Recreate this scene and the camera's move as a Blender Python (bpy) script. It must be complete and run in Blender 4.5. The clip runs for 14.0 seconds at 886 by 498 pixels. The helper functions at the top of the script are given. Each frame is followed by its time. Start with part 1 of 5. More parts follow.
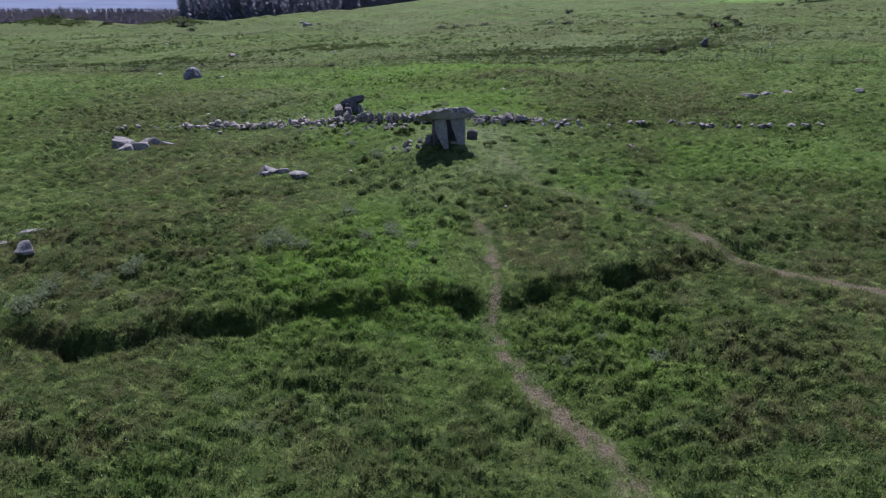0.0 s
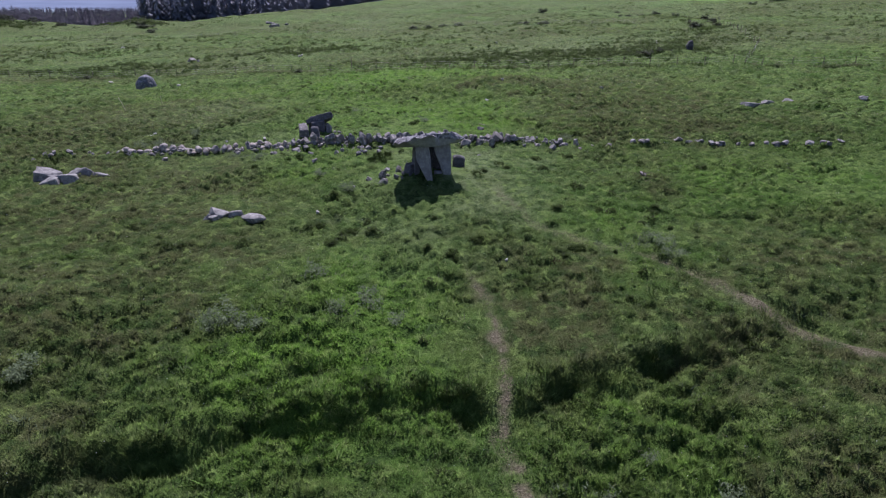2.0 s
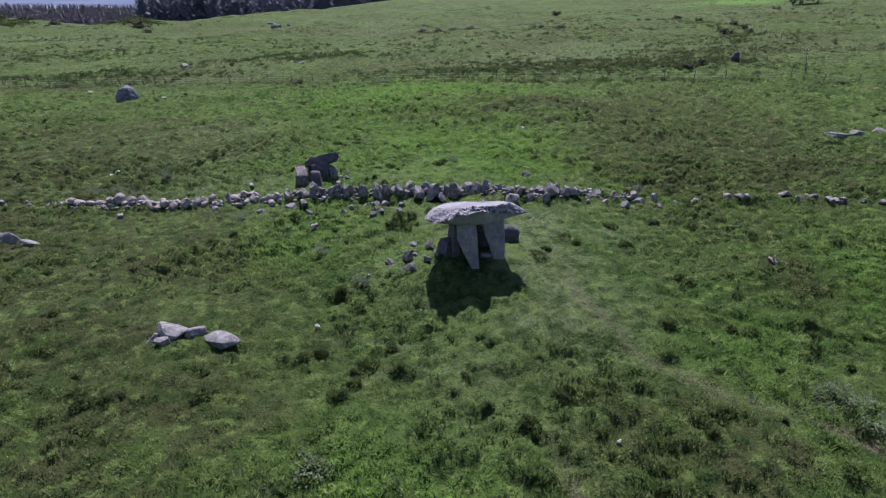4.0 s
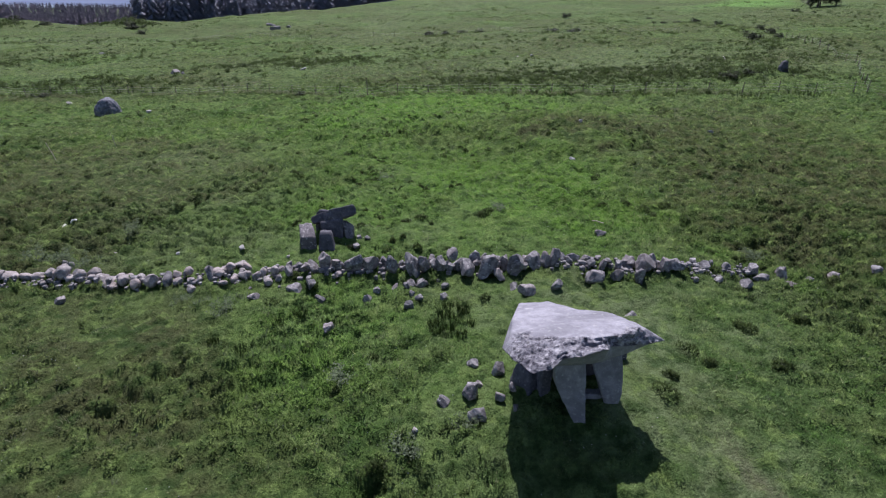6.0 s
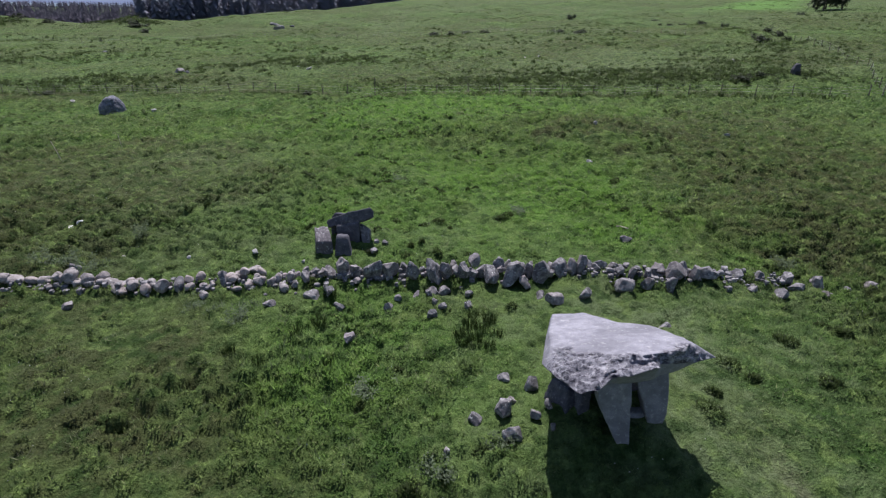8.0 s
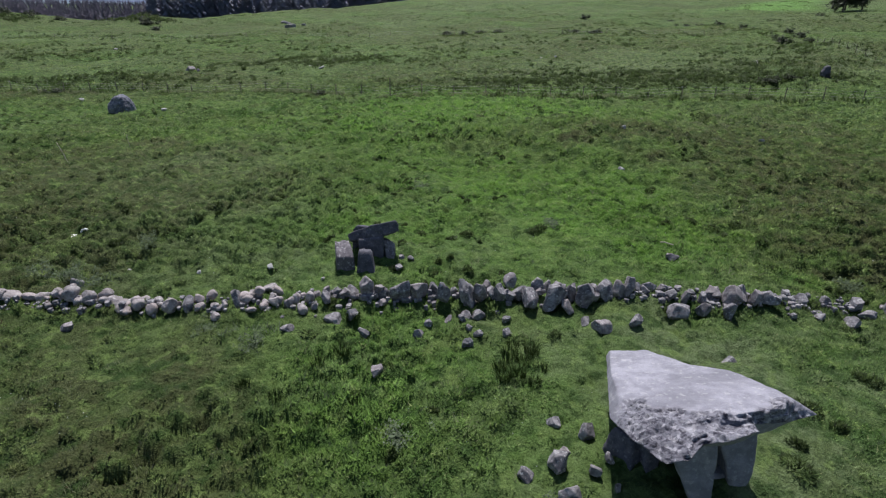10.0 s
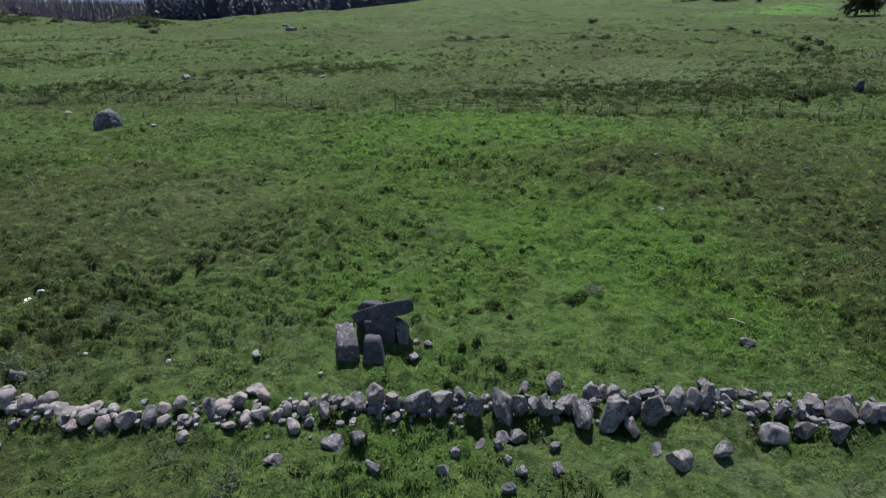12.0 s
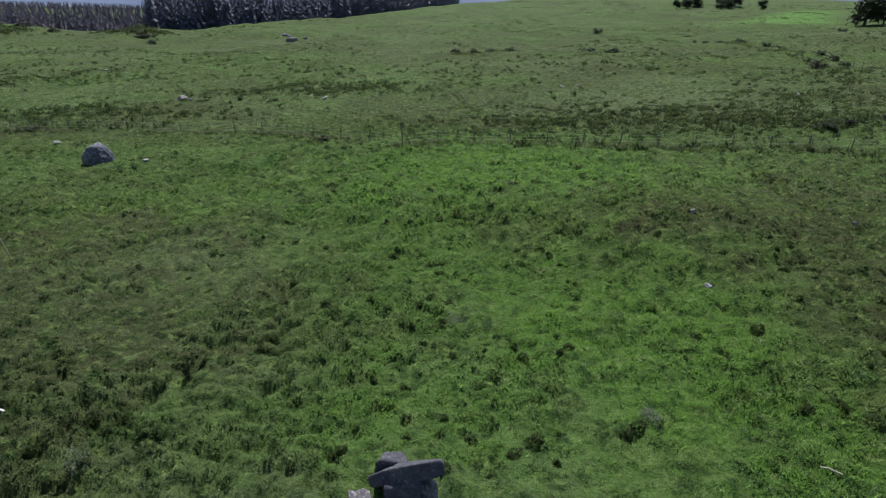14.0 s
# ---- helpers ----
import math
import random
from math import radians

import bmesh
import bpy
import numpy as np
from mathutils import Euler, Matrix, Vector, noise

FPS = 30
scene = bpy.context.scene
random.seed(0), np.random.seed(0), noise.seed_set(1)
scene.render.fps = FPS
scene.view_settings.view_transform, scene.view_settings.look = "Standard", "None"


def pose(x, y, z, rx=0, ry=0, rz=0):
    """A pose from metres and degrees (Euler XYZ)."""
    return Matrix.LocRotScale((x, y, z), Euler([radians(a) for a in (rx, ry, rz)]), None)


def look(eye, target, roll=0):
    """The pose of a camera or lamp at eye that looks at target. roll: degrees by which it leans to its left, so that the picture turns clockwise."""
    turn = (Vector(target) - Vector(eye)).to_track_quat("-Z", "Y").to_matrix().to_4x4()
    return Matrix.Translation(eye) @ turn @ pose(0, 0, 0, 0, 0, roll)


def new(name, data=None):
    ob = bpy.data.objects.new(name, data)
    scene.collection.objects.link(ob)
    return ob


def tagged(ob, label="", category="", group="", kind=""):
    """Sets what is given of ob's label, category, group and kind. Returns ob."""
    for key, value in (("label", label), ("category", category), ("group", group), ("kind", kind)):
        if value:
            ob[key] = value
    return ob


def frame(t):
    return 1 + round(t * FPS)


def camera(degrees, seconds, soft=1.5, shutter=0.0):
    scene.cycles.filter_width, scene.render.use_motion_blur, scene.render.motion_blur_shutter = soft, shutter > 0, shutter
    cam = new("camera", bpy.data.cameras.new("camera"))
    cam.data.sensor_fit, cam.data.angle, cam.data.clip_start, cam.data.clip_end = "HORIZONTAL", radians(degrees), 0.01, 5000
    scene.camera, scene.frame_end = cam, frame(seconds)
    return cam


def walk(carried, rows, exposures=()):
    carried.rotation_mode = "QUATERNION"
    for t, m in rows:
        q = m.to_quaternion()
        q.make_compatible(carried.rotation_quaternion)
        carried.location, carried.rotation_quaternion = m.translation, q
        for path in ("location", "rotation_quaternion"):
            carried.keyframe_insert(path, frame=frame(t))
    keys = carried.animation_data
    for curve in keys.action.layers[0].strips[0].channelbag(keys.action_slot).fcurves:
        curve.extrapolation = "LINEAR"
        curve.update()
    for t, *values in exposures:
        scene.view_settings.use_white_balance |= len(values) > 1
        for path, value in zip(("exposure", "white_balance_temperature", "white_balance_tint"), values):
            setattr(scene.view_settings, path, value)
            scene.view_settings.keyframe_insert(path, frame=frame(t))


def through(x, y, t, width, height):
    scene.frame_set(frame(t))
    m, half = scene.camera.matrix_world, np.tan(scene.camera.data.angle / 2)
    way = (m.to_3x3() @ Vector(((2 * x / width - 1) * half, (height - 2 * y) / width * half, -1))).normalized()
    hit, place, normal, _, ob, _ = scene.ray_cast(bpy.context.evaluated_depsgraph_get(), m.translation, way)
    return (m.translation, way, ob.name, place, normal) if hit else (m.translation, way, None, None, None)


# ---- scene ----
cam = camera(75.5, 14.0, soft=1.2)
PATH = [
    (0, (0.236, -0.332, 8.056), (0.226, 1.497, 7.247), 0.1),
    (0.5, (0.186, 0.342, 8.091), (0.207, 2.17, 7.281), 0.1),
    (1, (0.09, 1.653, 8.194), (0.138, 3.48, 7.382), 0.1),
    (1.5, (-0.04, 3.331, 8.281), (0.029, 5.156, 7.467), 0.0),
    (2, (-0.265, 5.263, 8.4), (-0.189, 7.089, 7.586), -0.0),
    (2.5, (-0.548, 7.462, 8.547), (-0.474, 9.286, 7.731), 0.0),
    (3, (-0.887, 9.828, 8.67), (-0.816, 11.652, 7.852), 0.2),
    (3.5, (-1.29, 12.322, 8.759), (-1.219, 14.146, 7.942), 0.3),
    (4, (-1.702, 14.847, 8.831), (-1.631, 16.672, 8.016), 0.5),
    (4.2, (-1.802, 15.813, 8.86), (-1.736, 17.638, 8.045), 0.4),
    (6.3, (-3.76, 23.656, 8.94), (-3.682, 25.481, 8.127), 0.8),
    (6.5, (-3.869, 23.905, 8.93), (-3.791, 25.732, 8.12), 0.9),
    (7, (-4.058, 23.987, 8.917), (-3.975, 25.813, 8.107), 0.9),
    (7.5, (-4.138, 23.803, 8.833), (-4.059, 25.63, 8.023), 1.0),
    (9.8, (-5.065, 25.428, 8.604), (-5.011, 27.253, 7.787), 1.4),
    (10, (-5.093, 25.782, 8.591), (-5.044, 27.609, 7.778), 1.4),
    (10.5, (-5.259, 26.809, 8.64), (-5.213, 28.636, 7.827), 1.4),
    (11, (-5.428, 27.954, 8.731), (-5.382, 29.78, 7.918), 1.5),
    (11.5, (-5.587, 29.156, 8.904), (-5.541, 30.984, 8.092), 1.5),
    (12, (-5.762, 30.337, 9.286), (-5.716, 32.164, 8.475), 1.6),
    (12.5, (-5.943, 31.463, 9.747), (-5.897, 33.291, 8.937), 1.6),
    (13, (-6.156, 32.565, 10.185), (-6.111, 34.394, 9.376), 1.5),
    (13.5, (-6.382, 33.634, 10.713), (-6.338, 35.462, 9.905), 1.5),
    (14, (-6.664, 34.694, 11.215), (-6.618, 36.525, 10.412), 1.6),
]
walk(cam, [(t, look(eye, target, roll)) for t, eye, target, roll in PATH], exposures=[(0.0, 0.65, 6000, 26), (4.0, 0.64, 6000, 25), (7.5, 0.57, 6150, 19), (10.0, 0.47, 6200, 15), (12.0, 0.34, 6150, 13), (14.0, 0.3, 6150, 12)])

# ---- world, sun, exposure ----
SUN_HIGH, SUN_ROUND = 60.0, -2.0  # degrees above the horizon, and from straight ahead to the right
world = bpy.data.worlds.new("world")
scene.world = world
world.use_nodes = True
sky = world.node_tree.nodes.new("ShaderNodeTexSky")
sky.sky_type, sky.sun_disc = "NISHITA", False
sky.sun_elevation, sky.sun_rotation = radians(SUN_HIGH), radians(SUN_ROUND)
sky.air_density, sky.dust_density, sky.ozone_density = 1.0, 0.6, 1.0
back = world.node_tree.nodes["Background"]
back.inputs["Strength"].default_value = 0.074
world.node_tree.links.new(sky.outputs[0], back.inputs["Color"])
sun = new("sun", bpy.data.lights.new("sun", "SUN"))
sun.data.energy, sun.data.angle, sun.data.color = 4.4, radians(0.53), (1.0, 0.96, 0.9)
toward = Vector((math.sin(radians(SUN_ROUND)) * math.cos(radians(SUN_HIGH)), math.cos(radians(SUN_ROUND)) * math.cos(radians(SUN_HIGH)), math.sin(radians(SUN_HIGH))))
sun.matrix_world = look(toward * 200, (0, 0, 0))
scene.view_settings.exposure = 0.5


# ---- the lie of the land ----
def sstep(a, b, v):
    k = np.clip((v - a) / (b - a), 0.0, 1.0)
    return k * k * (3 - 2 * k)


def lattice(ix, iy, iz, seed):
    """A repeatable random number in 0..1 for each whole-number place."""
    n = (ix * 374761393 + iy * 668265263 + iz * 1442695041 + seed * 974711) & 0xFFFFFFFF
    n = ((n ^ (n >> 13)) * 1274126177) & 0xFFFFFFFF
    return ((n ^ (n >> 16)) & 0xFFFF) / 65535.0


def vnoise(x, y, size, seed=0, z=None):
    """Smooth noise in -1..1 whose lumps are about size metres wide."""
    p = [np.asarray(x, float) / size, np.asarray(y, float) / size]
    p.append(np.zeros_like(p[0]) if z is None else np.asarray(z, float) / size)
    f = [np.floor(v) for v in p]
    i = [v.astype(np.int64) for v in f]
    k = [(v - w) for v, w in zip(p, f)]
    k = [v * v * v * (v * (v * 6 - 15) + 10) for v in k]
    total = 0.0
    for a in (0, 1):
        for b in (0, 1):
            for c in ((0, 1) if z is not None else (0,)):
                w = (k[0] if a else 1 - k[0]) * (k[1] if b else 1 - k[1])
                if z is not None:
                    w = w * (k[2] if c else 1 - k[2])
                total = total + w * lattice(i[0] + a, i[1] + b, i[2] + c, seed)
    return total * 2 - 1


def domes(x, y, size, seed):
    """Rounded tussocks about size metres wide with creases between them, 0 to 1."""
    px, py = np.asarray(x, float) / size, np.asarray(y, float) / size
    fx, fy = np.floor(px), np.floor(py)
    best = np.full(np.shape(px), 9.0)
    for a in (-1, 0, 1):
        for b in (-1, 0, 1):
            ix, iy = (fx + a).astype(np.int64), (fy + b).astype(np.int64)
            dx = fx + a + lattice(ix, iy, 0, seed) - px
            dy = fy + b + lattice(ix, iy, 1, seed) - py
            swell = 0.6 + 0.8 * lattice(ix, iy, 2, seed)
            best = np.minimum(best, (dx * dx + dy * dy) / swell)
    return np.clip(1 - 1.3 * best, 0, 1)


def bell(x, y, cx, cy, s):
    return np.exp(-((x - cx) ** 2 + (y - cy) ** 2) / (2 * s * s))


# swells and hollows of the pasture: x, y, breadth, height
SWELLS = [(2, 13, 7, -0.62), (13, 14, 5, 0.6), (-11, 14, 6, 0.16), (2, 24, 7, -0.14), (12, 23, 6, -0.2), (-10, 25, 8, 0.09), (3, 36, 6, 0.4),
          (-8, 36, 6, 0.18), (12, 33, 7, 0.07), (-16, 43, 7, 0.16), (-4, 47, 7, 0.51), (7, 48, 6, 0.29), (9, 65, 6, 1.4),
          (-2, 66, 7, 0.62), (-20, 74, 8, -0.3), (-10, 84, 12, 0.3), (24, 86, 12, -0.4), (-40, 90, 16, -0.82), (32, 58, 10, -0.29),
          (11.6, 33.8, 1.1, 0.45), (-9.0, 30.2, 1.6, 0.2), (-13.5, 23.5, 1.6, 0.3), (0.5, 34.7, 1.3, 0.42), (-7.4, 45.6, 0.95, 0.3), (-7.7, 43.0, 0.45, -0.12), (-6.8, 43.0, 0.5, -0.24), (-14.2, 21.4, 1.5, 0.55), (-16.6, 21.6, 1.2, 0.4), (-150, 238, 14, 4.2), (-104, 240, 10, 3.0), (-75, 252, 12, 1.4), (-185, 225, 14, 2.0),
          (-10, 51, 5.5, 0.34), (-1.5, 62.5, 4.5, -0.75), (6.2, 58.0, 3, -0.2), (-9, 64, 4, -0.45), (3.8, 45.2, 2.2, 0.14), (9.5, 43.0, 2.5, -0.2), (-5.2, 29.5, 2, -0.14), (7.6, 31.5, 2.2, 0.14), (36, 93.5, 7, 1.15)]
# the old bank across the slope, and the two trodden paths
BANK_X = [-60, -22, -14.6, -11.4, -9.5, -7.0, -4.5, -2.9, -0.8, 1.7, 3.3, 6.1, 9.0, 11.0, 14.0]
BANK_Y = [13.0, 16.5, 16.1, 15.3, 16.2, 16.8, 17.9, 18.2, 18.7, 18.5, 18.9, 19.9, 20.1, 21.0, 22.5]
# where the bank is cut deepest: x, breadth, depth
POCKETS = [(-12.2, 1.1, 1.0), (-9.7, 0.5, 0.5), (-7.2, 0.9, 1.1), (-4.9, 0.5, 0.7), (-3.2, 0.8, 0.9), (-0.9, 0.7, 0.6), (0.7, 0.5, 0.7), (3.4, 0.8, 0.8), (7.1, 0.9, 0.95), (10.2, 0.6, 0.5)]
PATH_SOUTH = [(8.6, -8.0), (7.4, 0.0), (5.9, 5.5), (5.3, 8.0), (4.9, 9.6), (4.6, 10.8), (3.66, 12.7), (2.8, 14.6), (2.05, 16.1), (1.92, 17.5), (2.15, 18.6), (2.25, 20.5), (2.02, 23.2), (1.5, 25.0), (1.2, 27.0)]
PATH_EAST = [(3.4, 34.5), (3.9, 32.0), (4.3, 30.6), (4.7, 28.9), (5.6, 28.0), (6.4, 27.4), (7.4, 26.7), (8.5, 26.3), (9.7, 25.0), (10.6, 23.5), (11.4, 22.0), (12.6, 20.6), (13.7, 19.7), (15.6, 18.4), (21.0, 14.5)]
# the narrow ditch beyond it
DITCH = [(7.6, 31.2), (8.5, 30.7), (9.2, 30.3), (10.8, 29.9), (12.5, 29.4), (15.0, 29.0)]

TRACK_EDGE = [(7.9, 26.9), (9.3, 25.6), (10.3, 24.4), (11.4, 23.0), (12.4, 21.6), (13.6, 20.4), (15.2, 19.3)]


def from_line(x, y, line):
    """How far places lie from a bent line."""
    best = np.full(np.shape(x), 1e9)
    for (ax, ay), (bx, by) in zip(line, line[1:]):
        dx, dy = bx - ax, by - ay
        k = np.clip(((x - ax) * dx + (y - ay) * dy) / (dx * dx + dy * dy), 0, 1)
        best = np.minimum(best, np.hypot(x - ax - k * dx, y - ay - k * dy))
    return best


def wear(x, y):
    """How bare the ground is trodden, 0 to 1."""
    wob = 0.16 * vnoise(x, y, 0.7, 5) + 0.13 * vnoise(x, y, 0.25, 6)
    thin = np.clip(0.78 + 0.45 * vnoise(x, y, 0.9, 15) + 0.45 * vnoise(x, y, 0.3, 16), 0.0, 1.0)
    one = sstep(0.36, 0.02, from_line(x, y, PATH_SOUTH) + wob - 0.17 * sstep(17.5, 13, y)) * sstep(26.5, 23, y) * thin
    two = sstep(0.46, 0.04, from_line(x, y, PATH_EAST) + 1.3 * wob - 0.1 * sstep(9, 12, x)) * (0.5 + 0.4 * sstep(7, 10, x)) * sstep(34.5, 32.0, y) * np.clip(0.85 + 0.6 * vnoise(x, y, 0.8, 7), 0, 1)
    return np.clip(np.maximum(one, two), 0, 1)


def height(x, y, fine=False):
    """The ground's height."""
    x, y = np.asarray(x, float), np.asarray(y, float)
    z = -1.15 - 0.85 * sstep(26, 13, y) + 0.0211 * np.clip(x, -120, 400) + 0.0188 * np.clip(x, -120, 250) * sstep(55, 120, y)
    for cx, cy, s, h in SWELLS:
        z = z + h * bell(x, y, cx, cy, s)
    s = y - np.interp(x, BANK_X, BANK_Y) - 0.25 * vnoise(x, y, 1.3, 3)
    along = sstep(-24, -12, x) * sstep(12.5, 9.5, x)
    gap = 1 - 0.75 * bell(x, 0 * y, 2.05, 0, 0.3)
    pocket = sum(bell(x, 0 * y, cx, 0, w) * d for cx, w, d in POCKETS)
    deep = np.clip(pocket * (0.85 + 0.5 * vnoise(x, 0 * x, 0.6, 14)), 0, 1.2) * along * gap
    z = z - 0.48 * sstep(0.9, -0.9, s) * (1 - along) - along * 0.48 * sstep(0.75 - 0.35 * np.clip(deep, 0, 1), -1.3 + 0.95 * np.clip(deep, 0, 1), s) - 0.42 * deep * np.exp(-((s + 0.28) / 0.24) ** 2) + 0.1 * deep * np.exp(-((s - 0.45) / 0.35) ** 2)
    z = z - 0.24 * np.exp(-(from_line(x, y, DITCH) / 0.2) ** 2)
    z = z - 0.24 * np.exp(-((from_line(x, y, TRACK_EDGE)) / 0.25) ** 2) * np.clip(0.5 + 1.2 * vnoise(x, y, 1.3, 24), 0, 1)
    z = z + 0.22 * np.exp(-((y - np.interp(x, [-40, -26, -15, -10, 6, 18, 27, 40], [44.2, 43.6, 42.3, 42.05, 41.9, 41.8, 40.5, 39.5])) / 0.55) ** 2) * sstep(-42, -36, x) * sstep(42, 36, x) * np.clip(0.7 + 0.6 * vnoise(x, y, 2.0, 36), 0, 1)
    # far off the land climbs to the right and falls to the lake behind a crest on the left
    z = z + 8 * bell(x, y, 35, 490, 110) + 0.013 * np.clip(y - 120, 0, 600) - 0.04 * np.clip(y - 720, 0, 400)
    crest = 265 + 1.1 * np.clip(x + 110, 0, 400)
    z = z - 0.085 * np.clip(y - crest, 0, 400) * sstep(120, -10, x - 0.15 * (y - 300))
    z = z + 1.6 * sstep(60, 200, y) * vnoise(x, y, 38, 8) * 0.5 + 0.25 * sstep(40, 100, y) * vnoise(x, y, 11, 9)
    z = z + sstep(93, 125, y) * sstep(420, 300, y) * (0.45 * vnoise(x, y, 8.5, 37) + 0.3 * vnoise(x, y, 4.2, 38))
    z = np.maximum(z, -30.0)
    if fine:
        near = sstep(140, 50, y)
        wild = np.clip(0.6 + 0.9 * vnoise(x, y, 3.6, 16), 0.42, 1.25)
        lump = (0.74 + 0.26 * sstep(24, 36, y)) * wild * (0.44 * (domes(x + 0.3 * vnoise(x, y, 0.9, 17), y + 0.25 * vnoise(x, y, 0.8, 20), 0.72, 11) - 0.72) + 0.36 * (domes(x, y + 0.2 * vnoise(x, y, 0.5, 18), 0.4, 12) - 0.72) * sstep(62, 50, y)) + vnoise(x, y, 1.9, 19) * 0.07
        short = 1 - 0.72 * bell(x, y, 2.5, 36, 4.5) - 0.5 * bell(x, y, 2, 55, 7)
        w = np.maximum(wear(x, y), 0.85 * sstep(0.95, 0.3, from_line(x, y, PATH_SOUTH)) * sstep(27, 23, y))
        w = np.maximum(w, 0.92 * sstep(1.5, 0.7, from_line(x, y, PATH_EAST)) * sstep(5, 8, x)) * near
        z = z + lump * short * near * (1 - w) - 0.09 * w + (0.12 * vnoise(x, y, 2.6, 13) + 0.42 * (domes(x, y, 2.0, 14) - 0.72) + 0.34 * (domes(x + 0.3 * vnoise(x, y, 0.9, 39), y, 1.05, 15) - 0.72) * sstep(110, 90, y)) * sstep(38, 62, y) * sstep(300, 120, y)
    return z

# ---- materials ----
class Nodes:
    """A small builder for one node material."""

    def __init__(self, name):
        self.m = bpy.data.materials.new(name)
        self.m.use_nodes = True
        self.t = self.m.node_tree
        self.out = self.t.nodes["Material Output"]
        self.b = self.t.nodes["Principled BSDF"]

    def put(self, socket, value):
        if isinstance(value, bpy.types.NodeSocket):
            self.t.links.new(value, socket)
        elif isinstance(value, tuple) and len(value) == 3 and socket.type == "RGBA":
            socket.default_value = (*value, 1)
        else:
            socket.default_value = value

    def place(self):
        return self.t.nodes.new("ShaderNodeNewGeometry").outputs["Position"]

    def own(self):
        return self.t.nodes.new("ShaderNodeTexCoord").outputs["Object"]

    def noise(self, at, scale, detail=3.0, rough=0.55, stretch=None):
        if stretch:
            n = self.t.nodes.new("ShaderNodeMapping")
            self.put(n.inputs["Vector"], at)
            n.inputs["Scale"].default_value = stretch
            at = n.outputs[0]
        n = self.t.nodes.new("ShaderNodeTexNoise")
        self.put(n.inputs["Vector"], at)
        n.inputs["Scale"].default_value, n.inputs["Detail"].default_value, n.inputs["Roughness"].default_value = scale, detail, rough
        return n.outputs["Fac"]

    def ramp(self, value, lo, hi, a=0.0, b=1.0):
        n = self.t.nodes.new("ShaderNodeMapRange")
        n.interpolation_type = "SMOOTHSTEP"
        for key, v in ((0, value), (1, lo), (2, hi), (3, a), (4, b)):
            self.put(n.inputs[key], v)
        return n.outputs[0]

    def math(self, op, a, b=0.0):
        n = self.t.nodes.new("ShaderNodeMath")
        n.operation = op
        self.put(n.inputs[0], a)
        self.put(n.inputs[1], b)
        return n.outputs[0]

    def mix(self, fac, a, b, kind="MIX"):
        n = self.t.nodes.new("ShaderNodeMix")
        n.data_type, n.blend_type = "RGBA", kind
        self.put(n.inputs[0], fac)
        self.put(n.inputs[6], a)
        self.put(n.inputs[7], b)
        return n.outputs[2]

    def attr(self, name):
        n = self.t.nodes.new("ShaderNodeAttribute")
        n.attribute_name = name
        return n.outputs["Fac"]

    def island(self):
        return self.t.nodes.new("ShaderNodeNewGeometry").outputs["Random Per Island"]

    def each(self):
        return self.t.nodes.new("ShaderNodeObjectInfo").outputs["Random"]

    def bump(self, value, strength, distance):
        n = self.t.nodes.new("ShaderNodeBump")
        n.inputs["Strength"].default_value, n.inputs["Distance"].default_value = strength, distance
        self.put(n.inputs["Height"], value)
        self.put(self.b.inputs["Normal"], n.outputs[0])

    def done(self, color, rough=0.8, gloss=0.3):
        self.put(self.b.inputs["Base Color"], color)
        self.put(self.b.inputs["Roughness"], rough)
        self.b.inputs["Specular IOR Level"].default_value = gloss
        return self.m


def sward(n):
    """The colours of the pasture, by where it grows: turf, rank green patches, brown heath, dry straw and trodden soil."""
    p = n.place()
    broad, mid, small = n.noise(p, 0.16, 5, 0.6), n.noise(p, 0.5, 4, 0.6), n.noise(p, 2.6, 3)
    c = n.mix(n.math("ADD", n.math("MULTIPLY", n.attr("rank"), 0.75), n.ramp(broad, 0.38, 0.62, 0.0, 0.25)), (0.14, 0.195, 0.055), (0.052, 0.105, 0.02))
    c = n.mix(n.ramp(mid, 0.48, 0.66, 0.0, 0.85), c, (0.083, 0.132, 0.034))
    c = n.mix(n.ramp(n.noise(p, 0.33, 5, 0.65), 0.48, 0.62, 0.0, 0.65), c, (0.108, 0.12, 0.042))
    c = n.mix(n.ramp(n.noise(p, 0.42, 4, 0.6, (0.6, 1.3, 1.0)), 0.6, 0.7, 0.0, 0.6), c, (0.165, 0.185, 0.1))
    c = n.mix(n.ramp(small, 0.5, 0.75, 0.0, 0.55), c, (0.155, 0.2, 0.072))
    c = n.mix(n.math("MULTIPLY", n.attr("lush"), n.ramp(mid, 0.25, 0.6, 0.5, 1.0)), c, (0.125, 0.225, 0.034))
    c = n.mix(n.math("MULTIPLY", n.attr("heath"), n.ramp(mid, 0.3, 0.6, 0.45, 1.0)), c, (0.092, 0.093, 0.039))
    c = n.mix(n.math("MULTIPLY", n.attr("dry"), n.ramp(small, 0.3, 0.62, 0.4, 1.0)), c, (0.18, 0.205, 0.1))
    c = n.mix(n.attr("mown"), c, (0.15, 0.26, 0.06))
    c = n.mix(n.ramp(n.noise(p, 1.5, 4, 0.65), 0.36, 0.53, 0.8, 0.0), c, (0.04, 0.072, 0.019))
    c = n.mix(n.ramp(n.noise(p, 1.9, 4, 0.65), 0.52, 0.66, 0.0, 0.6), c, (0.23, 0.285, 0.09))
    c = n.mix(1.0, c, (0.9, 1.05, 1.0), "MULTIPLY")
    return c, p, small


